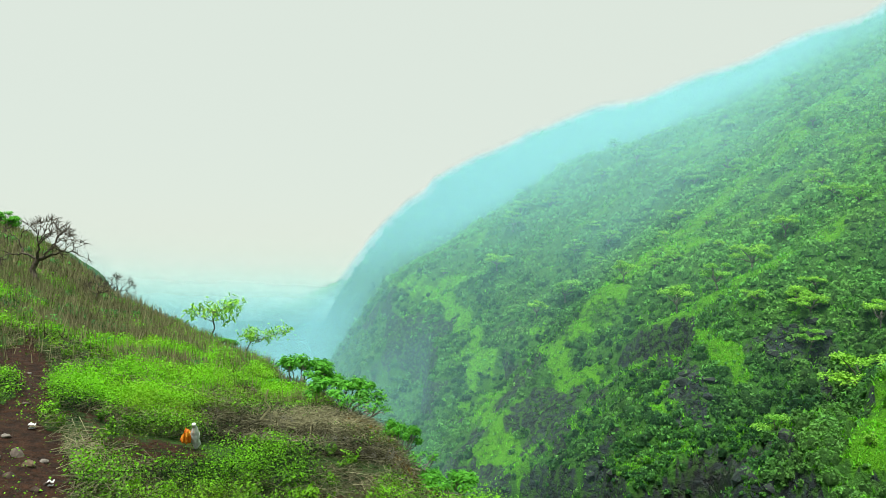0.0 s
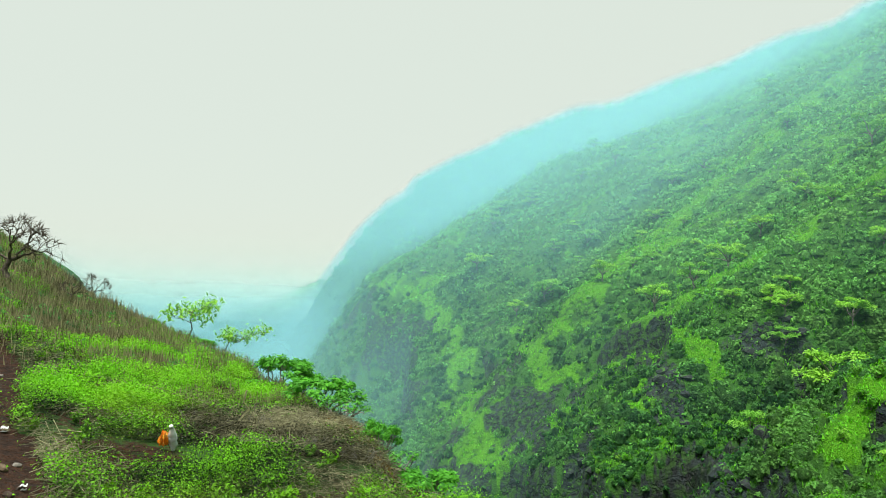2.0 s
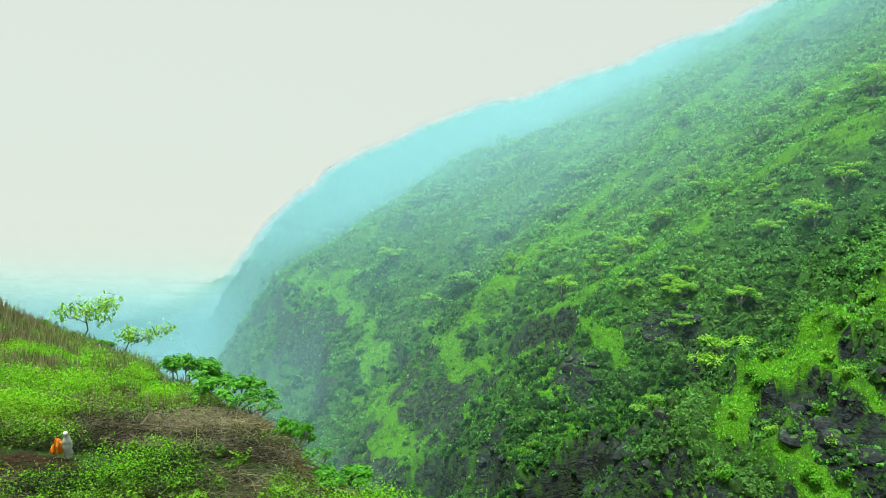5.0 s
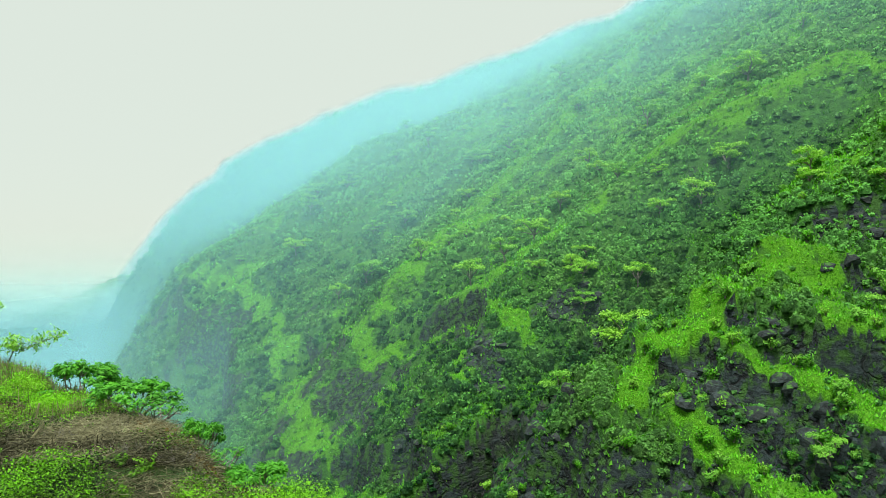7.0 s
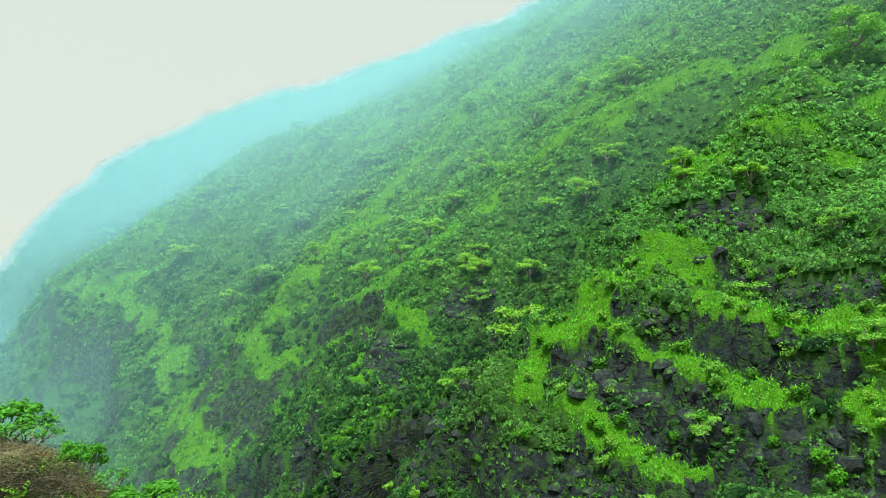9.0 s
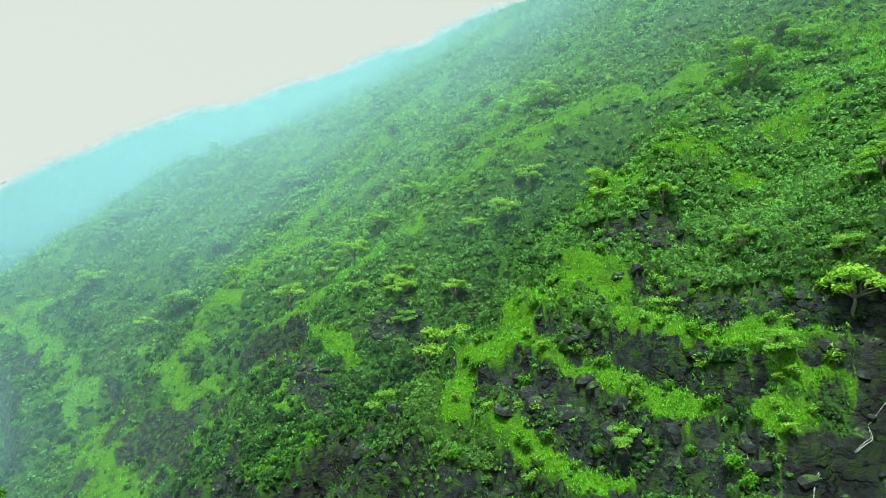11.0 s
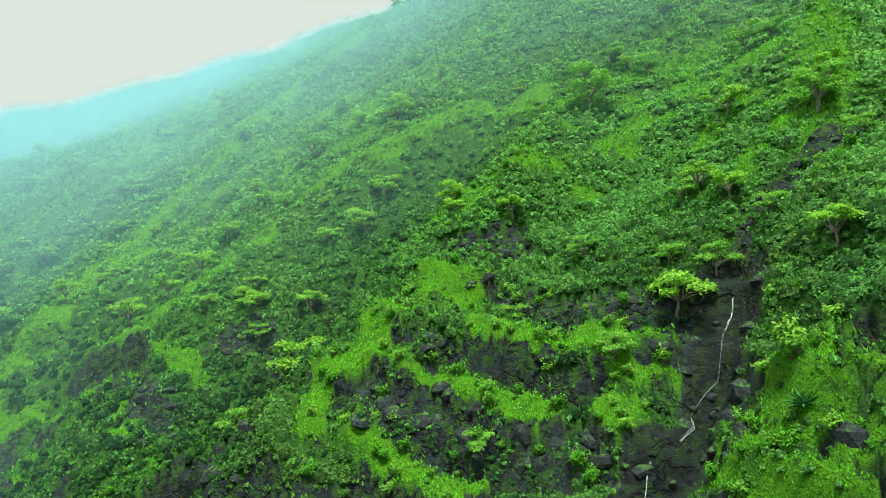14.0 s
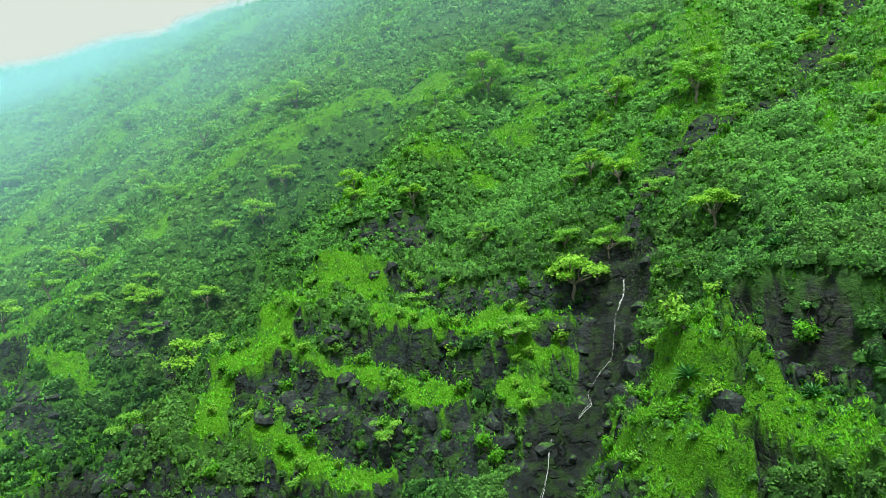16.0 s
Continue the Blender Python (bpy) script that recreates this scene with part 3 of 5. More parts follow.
def clumps(base, radius, tall, per, leaf, tone, rng, tri=True):
    """Leafy lumps with uneven outlines: several lobes a lump, leaves over the outside of each lobe."""
    n = len(base)
    lobes = 5
    off = rng.normal(size=(n, lobes, 3)) * np.array([0.42, 0.42, 0.22])
    off[:, 0] = 0
    size = rng.uniform(0.45, 0.8, (n, lobes))
    k = rng.integers(0, lobes, (n, per))
    i = np.arange(n)[:, None]
    d = unit(rng.normal(size=(n, per, 3)))
    d[..., 2] = np.abs(d[..., 2]) * 0.95 - 0.18
    d = unit(d)
    reach = size[i, k][..., None] * rng.uniform(0.7, 1.06, (n, per, 1))
    p = off[i, k] + d * reach
    p = p * np.stack([radius, radius, tall], -1)[:, None, :]
    p[..., 2] += (tall * 0.45)[:, None]
    c = (base[:, None, :] + p).reshape(-1, 3)
    f = unit(d.reshape(-1, 3) + rng.normal(size=(n * per, 3)) * 0.45 + np.array([0, 0, 0.35]))
    s = np.repeat(leaf, per) * rng.uniform(0.6, 1.35, n * per)
    v, faces = leaves(c, f, s, s * 0.7, rng, tri)
    t = np.repeat(tone, per) + rng.normal(size=n * per) * 0.13
    lump = unit(d.reshape(-1, 3) * np.array([1, 1, 0.7]) + np.array([0, 0, 0.55])) * 1.6
    k = 3 if tri else 4
    return v, faces, np.repeat(np.clip(t, 0, 1), k), np.repeat(lump, k, 0)


def mounds(base, radius, tall, tone, rng, shape=((-0.35, 0.95), (0.32, 0.9), (0.72, 0.6))):
    """The closed inside of leafy lumps: rounded, uneven, sunk into the ground."""
    n, sides = len(base), 6
    a = np.linspace(0, 2 * np.pi, sides, endpoint=False) + rng.uniform(0, 6.28, (n, 1))
    rings = []
    for up, wide in shape:
        w = wide * rng.uniform(0.75, 1.2, (n, sides))
        z = up + rng.normal(size=(n, sides)) * 0.07
        rings.append(np.stack([np.cos(a + 0.5 * up) * w, np.sin(a + 0.5 * up) * w, z], -1))
    top = np.stack([rng.normal(size=n) * 0.15, rng.normal(size=n) * 0.15, rng.uniform(0.85, 1.0, n)], -1)[:, None]
    v = np.concatenate(rings + [top], 1) * np.stack([radius, radius, tall], -1)[:, None] + base[:, None]
    j = np.arange(sides)
    k = (j + 1) % sides
    last = len(shape) - 1
    one = [np.stack([last * sides + j, last * sides + k, np.full(sides, last * sides + sides)], 1)]
    for i in range(last):
        one += [np.stack([i * sides + j, i * sides + k, i * sides + sides + k], 1), np.stack([i * sides + j, i * sides + sides + k, i * sides + sides + j], 1)]
    one, per = np.concatenate(one), len(shape) * sides + 1
    return v.reshape(-1, 3), (one[None] + (np.arange(n) * per)[:, None, None]).reshape(-1, 3), np.repeat(tone, per)


def slope_points(n, rng, near=24, far=760, left=1.0, right=-103.0):
    """Random places on the far slope, thinning out with distance."""
    h = np.radians(rng.uniform(right, left, n))
    r = np.exp(rng.uniform(np.log(near), np.log(far), n))
    x, y = -r * np.sin(h), r * np.cos(h)
    z = height(x, y)
    side, _, _ = near_side(x, y)
    ok = (z > side + 0.05) & (z > -60) & (z > -0.45 * r) & (x > -40)
    return x[ok], y[ok], z[ok], r[ok]


def build_slope_plants():
    rng = np.random.default_rng(5)
    x, y, z, r = (np.concatenate(v) for v in zip(slope_points(60000, rng), slope_points(16000, rng, 34, 100, -10), slope_points(12000, rng, 130, 760, 2, -60)))
    rock, lush, wet_shade, _, _ = masks(x, y, z)
    grove = fbm(x, y, 20, 3, 111)
    keep = rng.random(len(x)) < np.clip(0.95 + 0.4 * grove, 0.4, 1) * (1 - 0.72 * smooth(0.25, 0.6, rock)) * (1 - (0.85 + 0.12 * (r < 75) * (y > 14)) * smooth(0.25, 0.6, lush)) * (1 - wet_shade)
    x, y, z, r, grove, lush, rock = (a[keep] for a in (x, y, z, r, grove, lush, rock))
    size = (0.27 + 0.0031 * r) * np.minimum(np.exp(rng.normal(size=len(x)) * 0.48 - 0.05), 1.8) * (1 - 0.45 * lush) * (1 - 0.55 * rock)
    # leaves are darker along the hollow
    in_hollow, _ = along(x, y, HOLLOW)
    in_hollow = smooth(13, 4, in_hollow + 3 * grove)
    # height and distance terms put upper-slope light and ravine shade into the tone
    tone = np.clip(0.52 + 0.32 * grove + rng.normal(size=len(x)) * 0.25 + 0.25 * lush - 0.22 * in_hollow + 0.62 * smooth(-12, 20, z) - 0.2 + 0.24 * smooth(115, 80, r) * smooth(-4, 4, z) - 0.16 * smooth(-3, -14, z), 0, 1)
    parts = []
    inside = []
    for close in (True, False):
        m = (r < 95) == close
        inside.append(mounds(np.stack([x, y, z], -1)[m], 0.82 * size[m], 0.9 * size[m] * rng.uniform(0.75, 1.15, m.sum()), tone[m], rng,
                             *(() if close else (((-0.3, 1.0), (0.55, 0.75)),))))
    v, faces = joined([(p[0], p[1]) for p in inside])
    tagged(part("shrub_foliage", mesh_from("shrub_foliage", v, faces, dict(tone=np.concatenate([p[2] for p in inside]))), CORE), "dense green inner foliage of the hillside shrubs with painted shade", "shrubs", kind="stuff")
    for lo, hi, per in ((0, 75, 44), (75, 120, 26), (120, 220, 12), (220, 1e9, 5)):
        s = (r >= lo) & (r < hi)
        base = np.stack([x, y, z - 0.1], -1)[s]
        leaf = np.maximum(0.06 + 0.0021 * r[s], 0.16 * size[s]) * min((72 / per) ** 0.3, 1.6)
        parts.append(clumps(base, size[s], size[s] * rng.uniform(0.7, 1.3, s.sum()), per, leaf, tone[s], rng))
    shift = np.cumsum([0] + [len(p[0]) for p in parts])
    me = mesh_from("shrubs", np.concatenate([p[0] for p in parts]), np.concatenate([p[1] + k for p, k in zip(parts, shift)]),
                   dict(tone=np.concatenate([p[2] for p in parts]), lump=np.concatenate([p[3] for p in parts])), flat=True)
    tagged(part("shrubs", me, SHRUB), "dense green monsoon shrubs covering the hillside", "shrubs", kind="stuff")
    # low grass and creepers between the shrubs and on the ledges
    x, y, z, r = (np.concatenate(v) for v in zip(slope_points(200000, rng, far=300), slope_points(120000, rng, 34, 105, -12)))
    rock, lush, wet_shade, _, _ = masks(x, y, z)
    keep = rng.random(len(x)) < (0.6 + 0.4 * lush) * (1 - 0.75 * smooth(0.3, 0.65, rock)) * (1 - wet_shade)
    x, y, z, r, lush = (a[keep] for a in (x, y, z, r, lush))
    s = (0.09 + 0.0026 * r) * rng.uniform(0.6, 1.5, len(x)) * (1 - 0.35 * lush)
    c = np.stack([x, y, z + s * rng.uniform(0.05, 0.6, len(x))], -1)
    # tufts: narrow blades that stand up and bow outwards
    a = rng.uniform(0, 2 * np.pi, len(x))
    tip = c + np.stack([np.cos(a) * s * 0.8, np.sin(a) * s * 0.8, s * rng.uniform(0.5, 1.5, len(x))], -1)
    w = np.stack([-np.sin(a), np.cos(a), np.zeros(len(x))], -1) * (s * rng.uniform(0.2, 0.42, len(x)))[:, None]
    v, faces = np.stack([c - w, c + w, tip], 1).reshape(-1, 3), np.arange(3 * len(x)).reshape(-1, 3)
    tone = np.clip(0.2 + 0.75 * lush + 0.35 * fbm(x, y, 2.2, 3, 115) + 0.2 * rng.normal(size=len(x)), 0, 1)
    me = mesh_from("hillside_grass", v, faces, dict(tone=np.repeat(tone, 3)), flat=True)
    tagged(part("hillside_grass", me, HERB), "bright green grass and creepers on rock ledges", "grass", kind="stuff")


def tube(path, radii, sides=6):
    """Vertices and faces of a round limb along a path."""
    path = np.asarray(path, float)
    ring = np.linspace(0, 2 * np.pi, sides, endpoint=False)
    t = unit(np.gradient(path, axis=0))
    a = unit(np.cross(t, np.array([0.31, 0.92, 0.21])))
    b = np.cross(t, a)
    v = path[:, None] + (np.cos(ring)[None, :, None] * a[:, None] + np.sin(ring)[None, :, None] * b[:, None]) * np.asarray(radii)[:, None, None]
    return v.reshape(-1, 3), sheet_faces(len(path), sides, True)


def limb(start, end, sag, r0, r1, rng, steps=5, wobble=0.06):
    t = np.linspace(0, 1, steps)[:, None]
    start, end = np.asarray(start, float), np.asarray(end, float)
    p = start + (end - start) * t + np.array([0, 0, sag]) * (4 * t * (1 - t))
    p[1:-1] += rng.normal(size=(steps - 2, 3)) * wobble * np.linalg.norm(end - start)
    return tube(p, r0 + (r1 - r0) * t[:, 0])


def joined(pieces):
    shift = np.cumsum([0] + [len(v) for v, _ in pieces])
    return np.concatenate([v for v, _ in pieces]), np.concatenate([f + k for (_, f), k in zip(pieces, shift)])


def thing(name, label, category, group=""):
    return tagged(new(name), label, category, group)


def hill_tree(seed, label, material, layers, spread, lift, group):
    """A tree one metre wide at its crown, to be scaled: bent trunk, forking limbs, flat sprays of leaves with gaps between them."""
    rng = np.random.default_rng(seed)
    ob = thing("tree", label, "tree", group)
    fork = np.array([rng.normal() * 0.04, rng.normal() * 0.04, 0.17 * lift])
    wood = [limb((0, 0, -0.12), fork, 0, 0.032, 0.022, rng)]
    c, f, tone = [], [], []
    for k in range(layers):
        a = 2.4 * k + rng.uniform(-0.4, 0.4)
        reach = spread * rng.uniform(0.12, 0.42)
        tip = fork + np.array([np.cos(a) * reach, np.sin(a) * reach, lift * rng.uniform(0.10, 0.42)])
        wood.append(limb(fork, tip, 0.03, 0.016, 0.005, rng))
        n = 230
        rr = np.sqrt(rng.random(n)) * rng.uniform(0.13, 0.24)
        b = rng.uniform(0, 2 * np.pi, n)
        p = np.stack([np.cos(b) * rr, np.sin(b) * rr, 0.05 * (1 - (rr / 0.2) ** 2) + rng.normal(size=n) * 0.025], -1)
        c.append(tip + p)
        f.append(unit(np.stack([np.cos(b) * rr * 2, np.sin(b) * rr * 2, np.full(n, 0.8)], -1) + rng.normal(size=(n, 3)) * 0.35))
        # tone rises a little towards the top of each spray
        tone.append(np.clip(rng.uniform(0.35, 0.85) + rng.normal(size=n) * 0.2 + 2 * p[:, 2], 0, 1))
    v, faces = leaves(np.concatenate(c), np.concatenate(f), rng.uniform(0.035, 0.07, layers * 230), rng.uniform(0.022, 0.04, layers * 230), rng, False, 0.2)
    part("trunk", mesh_from("trunk", *joined(wood)), PALE_BARK, ob)
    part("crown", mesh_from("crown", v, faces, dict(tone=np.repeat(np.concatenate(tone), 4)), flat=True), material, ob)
    return ob


# where the trees stand, and how wide their crowns are
LIGHT_TREES = [(71, 70, 5.1), (68, 74.6, 3), (72, 105.5, 4.4), (76.3, 71, 3.6), (111.5, 155, 4.1), (61.4, 98.3, 5.4), (59.4, 69.7, 3.5), (58.2, 78.7, 2.9),
               (52.2, 63.8, 5.6), (53.2, 18.4, 4.2), (53.6, 6.9, 3.4), (79.2, 19.9, 4.2),
               (63.4, 47.4, 3.7), (51.7, 82.2, 2.6), (50.7, 101.5, 4.8), (76.1, 69.5, 3.2), (100, 86.5, 6), (45.6, 220, 6.5), (46.4, 171, 5.3), (73.5, 259, 7)]
GREEN_TREES = [(52.4, 33.2, 2.9), (64.4, 21.1, 2.4), (58.6, 28.7, 2.5), (61.1, 12.7, 2.7), (46, 21, 2.3), (39.5, 28.6, 1.8),
               (93.7, 33.4, 3.5), (96.5, 40.3, 3.7), (83.9, 37.8, 4.8), (72.9, 89.7, 3.9), (53.1, 73.1, 2.7), (84.9, 46.2, 3.8), (56.7, 20, 2.6), (56.9, 16.1, 2.8),
               (75, 10.4, 3.6), (90.8, 246, 6.8), (104.7, 180, 6.3), (96.1, 108, 6.3), (86.5, 75.5, 3), (98.9, 190, 6.4), (100.4, 234, 6.6), (63.6, 265, 7),
               (76.4, 260, 6.5), (65.9, 200, 5.4), (75.1, 195, 6.2), (110, 152, 4.5), (58.7, 254, 6.7), (53.8, 170, 6.8), (44.3, 66.4, 3.6)]


def build_hill_trees():
    light = [hill_tree(k, "light green flat-topped tree growing on the steep hillside", CROWN, 7 + k % 3, 1.0, 0.9 + 0.12 * (k % 3), "trees on the far hillside") for k in range(4)]
    green = [hill_tree(20 + k, "mid-green spreading tree among shrubs on the hillside", CROWN_DARK, 8 + k % 2, 0.95, 1.0 + 0.15 * (k % 3), "trees on the far hillside") for k in range(3)]
    rng = random.Random(3)
    spots_rng = np.random.default_rng(77)
    x, y, z, r = slope_points(900, spots_rng, 60, 420, -6)
    rock, _, wet_shade, _, _ = masks(x, y, z)
    more = [(float(a), float(b), float(c)) for a, b, c, d in zip(x, y, spots_rng.uniform(1.7, 3.6, len(x)) * (1 + r / 420), (rock < 0.3) & (z > -4)) if d][:150]
    for kinds, spots in ((light, LIGHT_TREES), (green, GREEN_TREES), (green + light, more)):
        for k, (x, y, wide) in enumerate(spots):
            ob = kinds[k % len(kinds)]
            if k >= len(kinds) or spots is more:
                ob = copy_thing(ob, Matrix.Identity(4))
            ob.matrix_basis = Matrix.LocRotScale((x, y, float(height(x, y)[0])), Euler((0, 0, rng.uniform(0, 6.28))), (wide * rng.uniform(1.15, 1.4),) * 3)


build_slope_plants()
build_hill_trees()


def rock_mesh(seed, flat):
    """A blocky lump of layered lava, about one metre across."""
    rng = np.random.default_rng(seed)
    bm = bmesh.new()
    bmesh.ops.create_icosphere(bm, subdivisions=2, radius=0.5)
    cuts = [(unit(rng.normal(size=3)), rng.uniform(0.2, 0.4)) for _ in range(11)]
    for v in bm.verts:
        p = np.array(v.co)
        for n, d in cuts:
            over = p @ n - d
            if over > 0:
                p = p - n * over * 0.92
        layer = round(p[2] * 7) / 7
        p[:2] *= 1 + 0.07 * math.sin(layer * 37 + seed)
        p[2] = (0.65 * p[2] + 0.35 * layer) * flat
        p += np.array(noise.noise_vector(Vector(p * 4.0 + seed))) * 0.035
        v.co = p
    me = bpy.data.meshes.new("rock")
    bm.to_mesh(me)
    bm.free()
    return me


def rock_material():
    m = Nodes("lava_rock")
    here = m.add("ShaderNodeMapping")
    here.inputs["Scale"].default_value = (1, 1, 2.2)
    m.put(here.inputs["Vector"], m.place())
    n, big = m.noise(3.2, 7, 0.72, here.outputs[0]), m.noise(0.5, 4)
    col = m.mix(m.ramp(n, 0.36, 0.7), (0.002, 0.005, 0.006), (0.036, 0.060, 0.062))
    col = m.mix(m.math("MULTIPLY", m.ramp(big, 0.45, 0.6), 0.7), col, (0.018, 0.027, 0.026))
    top = m.add("ShaderNodeSeparateXYZ")
    m.put(top.inputs[0], m.add("ShaderNodeNewGeometry").outputs["Normal"])
    mossy = m.math("MULTIPLY", m.ramp(top.outputs[2], 0.45, 0.85), m.ramp(m.noise(2.0, 4), 0.5, 0.62))
    col = m.mix(mossy, col, (0.05, 0.17, 0.012))
    return m.surface(col, 0.75, m.bump(n, 0.8, 0.12), 0.4)


ROCK = rock_material()
WATER = Nodes("falling_water").surface((0.58, 0.64, 0.66), 0.25, None, 0.5)


def build_rocks():
    rng = np.random.default_rng(17)
    kinds = []
    for k in range(7):
        me = rock_mesh(k + 1, 0.85 + 0.1 * (k % 4))
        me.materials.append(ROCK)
        kinds.append(me)
    x, y = rng.uniform(28, 66, 9000), rng.uniform(-14, 84, 9000)
    z = height(x, y)
    rock, lush, wet_shade, _, _ = masks(x, y, z)
    taken = []
    for k in np.flatnonzero((rock > 0.55) & (z > -26) & ((np.abs(y - 62.5) > 9) | (x > 42))):
        gap = 1.25 if wet_shade[k] < 0.5 else 2.6
        if len(taken) >= 280 or any((x[k] - a) ** 2 + (y[k] - b) ** 2 < gap * gap for a, b in taken):
            continue
        taken.append((x[k], y[k]))
        ob = new("rock", kinds[k % 7])
        tagged(ob, "dark grey layered lava rock jutting from the hillside", "rock", "rocks in the cliff bands")
        w = rng.uniform(1.3, 2.8)
        ob.matrix_basis = Matrix.LocRotScale((x[k] + 0.32 * w, y[k], z[k] - 0.1 * w), Euler((rng.normal() * 0.2, rng.normal() * 0.2, rng.uniform(0, 6.28))), (w * 1.1, w * 1.1, w * rng.uniform(0.7, 1.15)))
    # boulders along the stream bed
    line = np.array(STREAM, float)
    at = np.concatenate([rng.uniform(0.05, 0.4, 14), rng.uniform(0.45, 0.97, 60)]) * (len(line) - 1)
    for k, a in enumerate(at):
        i = int(a)
        p = line[i] + (line[i + 1] - line[i]) * (a - i) + rng.normal(size=2) * 0.75
        w = rng.uniform(0.35, 1.0)
        ob = new("boulder", kinds[k % 7])
        tagged(ob, "grey boulder lying in the stream bed", "boulder", "boulders in the stream bed")
        ob.matrix_basis = Matrix.LocRotScale((p[0], p[1], float(height(*p)[0]) + 0.12 * w), Euler((rng.normal() * 0.3, rng.normal() * 0.3, rng.uniform(0, 6.28))), (w, w, w))


def build_waterfall():
    rng = np.random.default_rng(23)
    ob = thing("waterfall", "thin white waterfall trickling down wet dark rock", "waterfall")
    for run, wide in (([(55.4, 14.6), (54.2, 14.6), (52.8, 14.8)], 0.42), ([(52.8, 14.8), (51.2, 14.6), (50, 14.8)], 0.14), ([(50, 14.8), (48.4, 15.4), (46.6, 15.7)], 0.26), ([(46.6, 15.7), (45.6, 15.3), (44.2, 15.8)], 0.3),
                      ([(42.2, 17.0), (41.6, 17.1), (40.6, 16.9), (39.4, 16.8), (37, 16.6)], 0.36)):
        for strand in range(2):
            p = np.array(run, float)
            t = np.linspace(0, len(p) - 1, 26)
            x, y = np.interp(t, range(len(p)), p[:, 0]), np.interp(t, range(len(p)), p[:, 1])
            y = y + (strand - 0.5) * wide * 0.2 + 0.015 * np.cumsum(rng.normal(size=26))
            x = x - 0.32
            z = np.convolve(np.pad(height(x, y), 3, mode="edge"), np.ones(7) / 7, "valid") + 0.15
            w = wide * rng.uniform(0.06, 0.15) * (0.25 + rng.random(26))
            v, f = tube(np.stack([x, y, z], -1), w * 0.5, 5)
            part("strand", mesh_from("strand", v, f), WATER, ob)


def agave(place, wide, seed, label):
    """A rosette of stiff pointed leaves, each a part of its own."""
    rng = np.random.default_rng(seed)
    ob = thing("agave", label, "agave", "agaves on the far hillside")
    for k in range(26):
        a, up = k * 2.4, 0.15 + 1.1 * k / 26
        t = np.linspace(0, 1, 6)
        out = np.array([math.cos(a), math.sin(a), 0.0])
        side = np.array([-math.sin(a), math.cos(a), 0.0])
        mid = (out * math.cos(up) + np.array([0, 0, math.sin(up)])) * (t * wide * 0.55)[:, None] - np.array([0, 0, 0.12 * wide]) * (t ** 2.2)[:, None]
        w = wide * 0.05 * np.array([0.7, 1, 1, 0.8, 0.5, 0.03])
        rim = np.array([0, 0, 0.35]) * w[:, None]
        v = np.concatenate([mid - side * w[:, None] + rim, mid, mid + side * w[:, None] + rim, mid - np.array([0, 0, 0.4]) * w[:, None]])
        f = [(r0 * 6 + i, r0 * 6 + i + 1, r1 * 6 + i + 1, r1 * 6 + i) for r0, r1 in ((0, 1), (1, 2), (2, 3), (3, 0)) for i in range(5)]
        tone = np.full(24, np.clip(0.5 + rng.normal() * 0.15, 0, 1))
        part("leaf", mesh_from("leaf", v, f, dict(tone=tone)), AGAVE, ob)
    ob.location = place
    return ob


AGAVE = leaf_material("agave_leaves", (0.04, 0.20, 0.05), (0.14, 0.48, 0.13), (0.10, 0.38, 0.08), 0.45)


def build_agaves():
    for k, (x, y, wide) in enumerate(((41.2, 7.7, 2.2), (52.5, 9.6, 1.7), (47.5, 2.6, 1.9), (39.5, 1.2, 1.6))):
        agave((x, y, float(height(x, y)[0]) + 0.15), wide, 90 + k, "blue-green agave rosette growing on a mossy ledge")


build_rocks()
build_waterfall()
build_agaves()

# the near hillside
RUST = leaf_material("withered_leaves", (0.045, 0.030, 0.010), (0.25, 0.16, 0.035), (0.12, 0.14, 0.02), 0.9)


def near_points(n, rng, lo, hi, left=32.0, right=-14.0):
    h = np.radians(rng.uniform(right, left, n))
    r = np.exp(rng.uniform(np.log(lo), np.log(hi), n))
    x, y = -r * np.sin(h), r * np.cos(h)
    z = height(x, y)
    side, t, over = near_side(x, y)
    ok = (z <= side + 0.01) & (over < 4)
    return x[ok], y[ok], z[ok], r[ok], t[ok], over[ok]


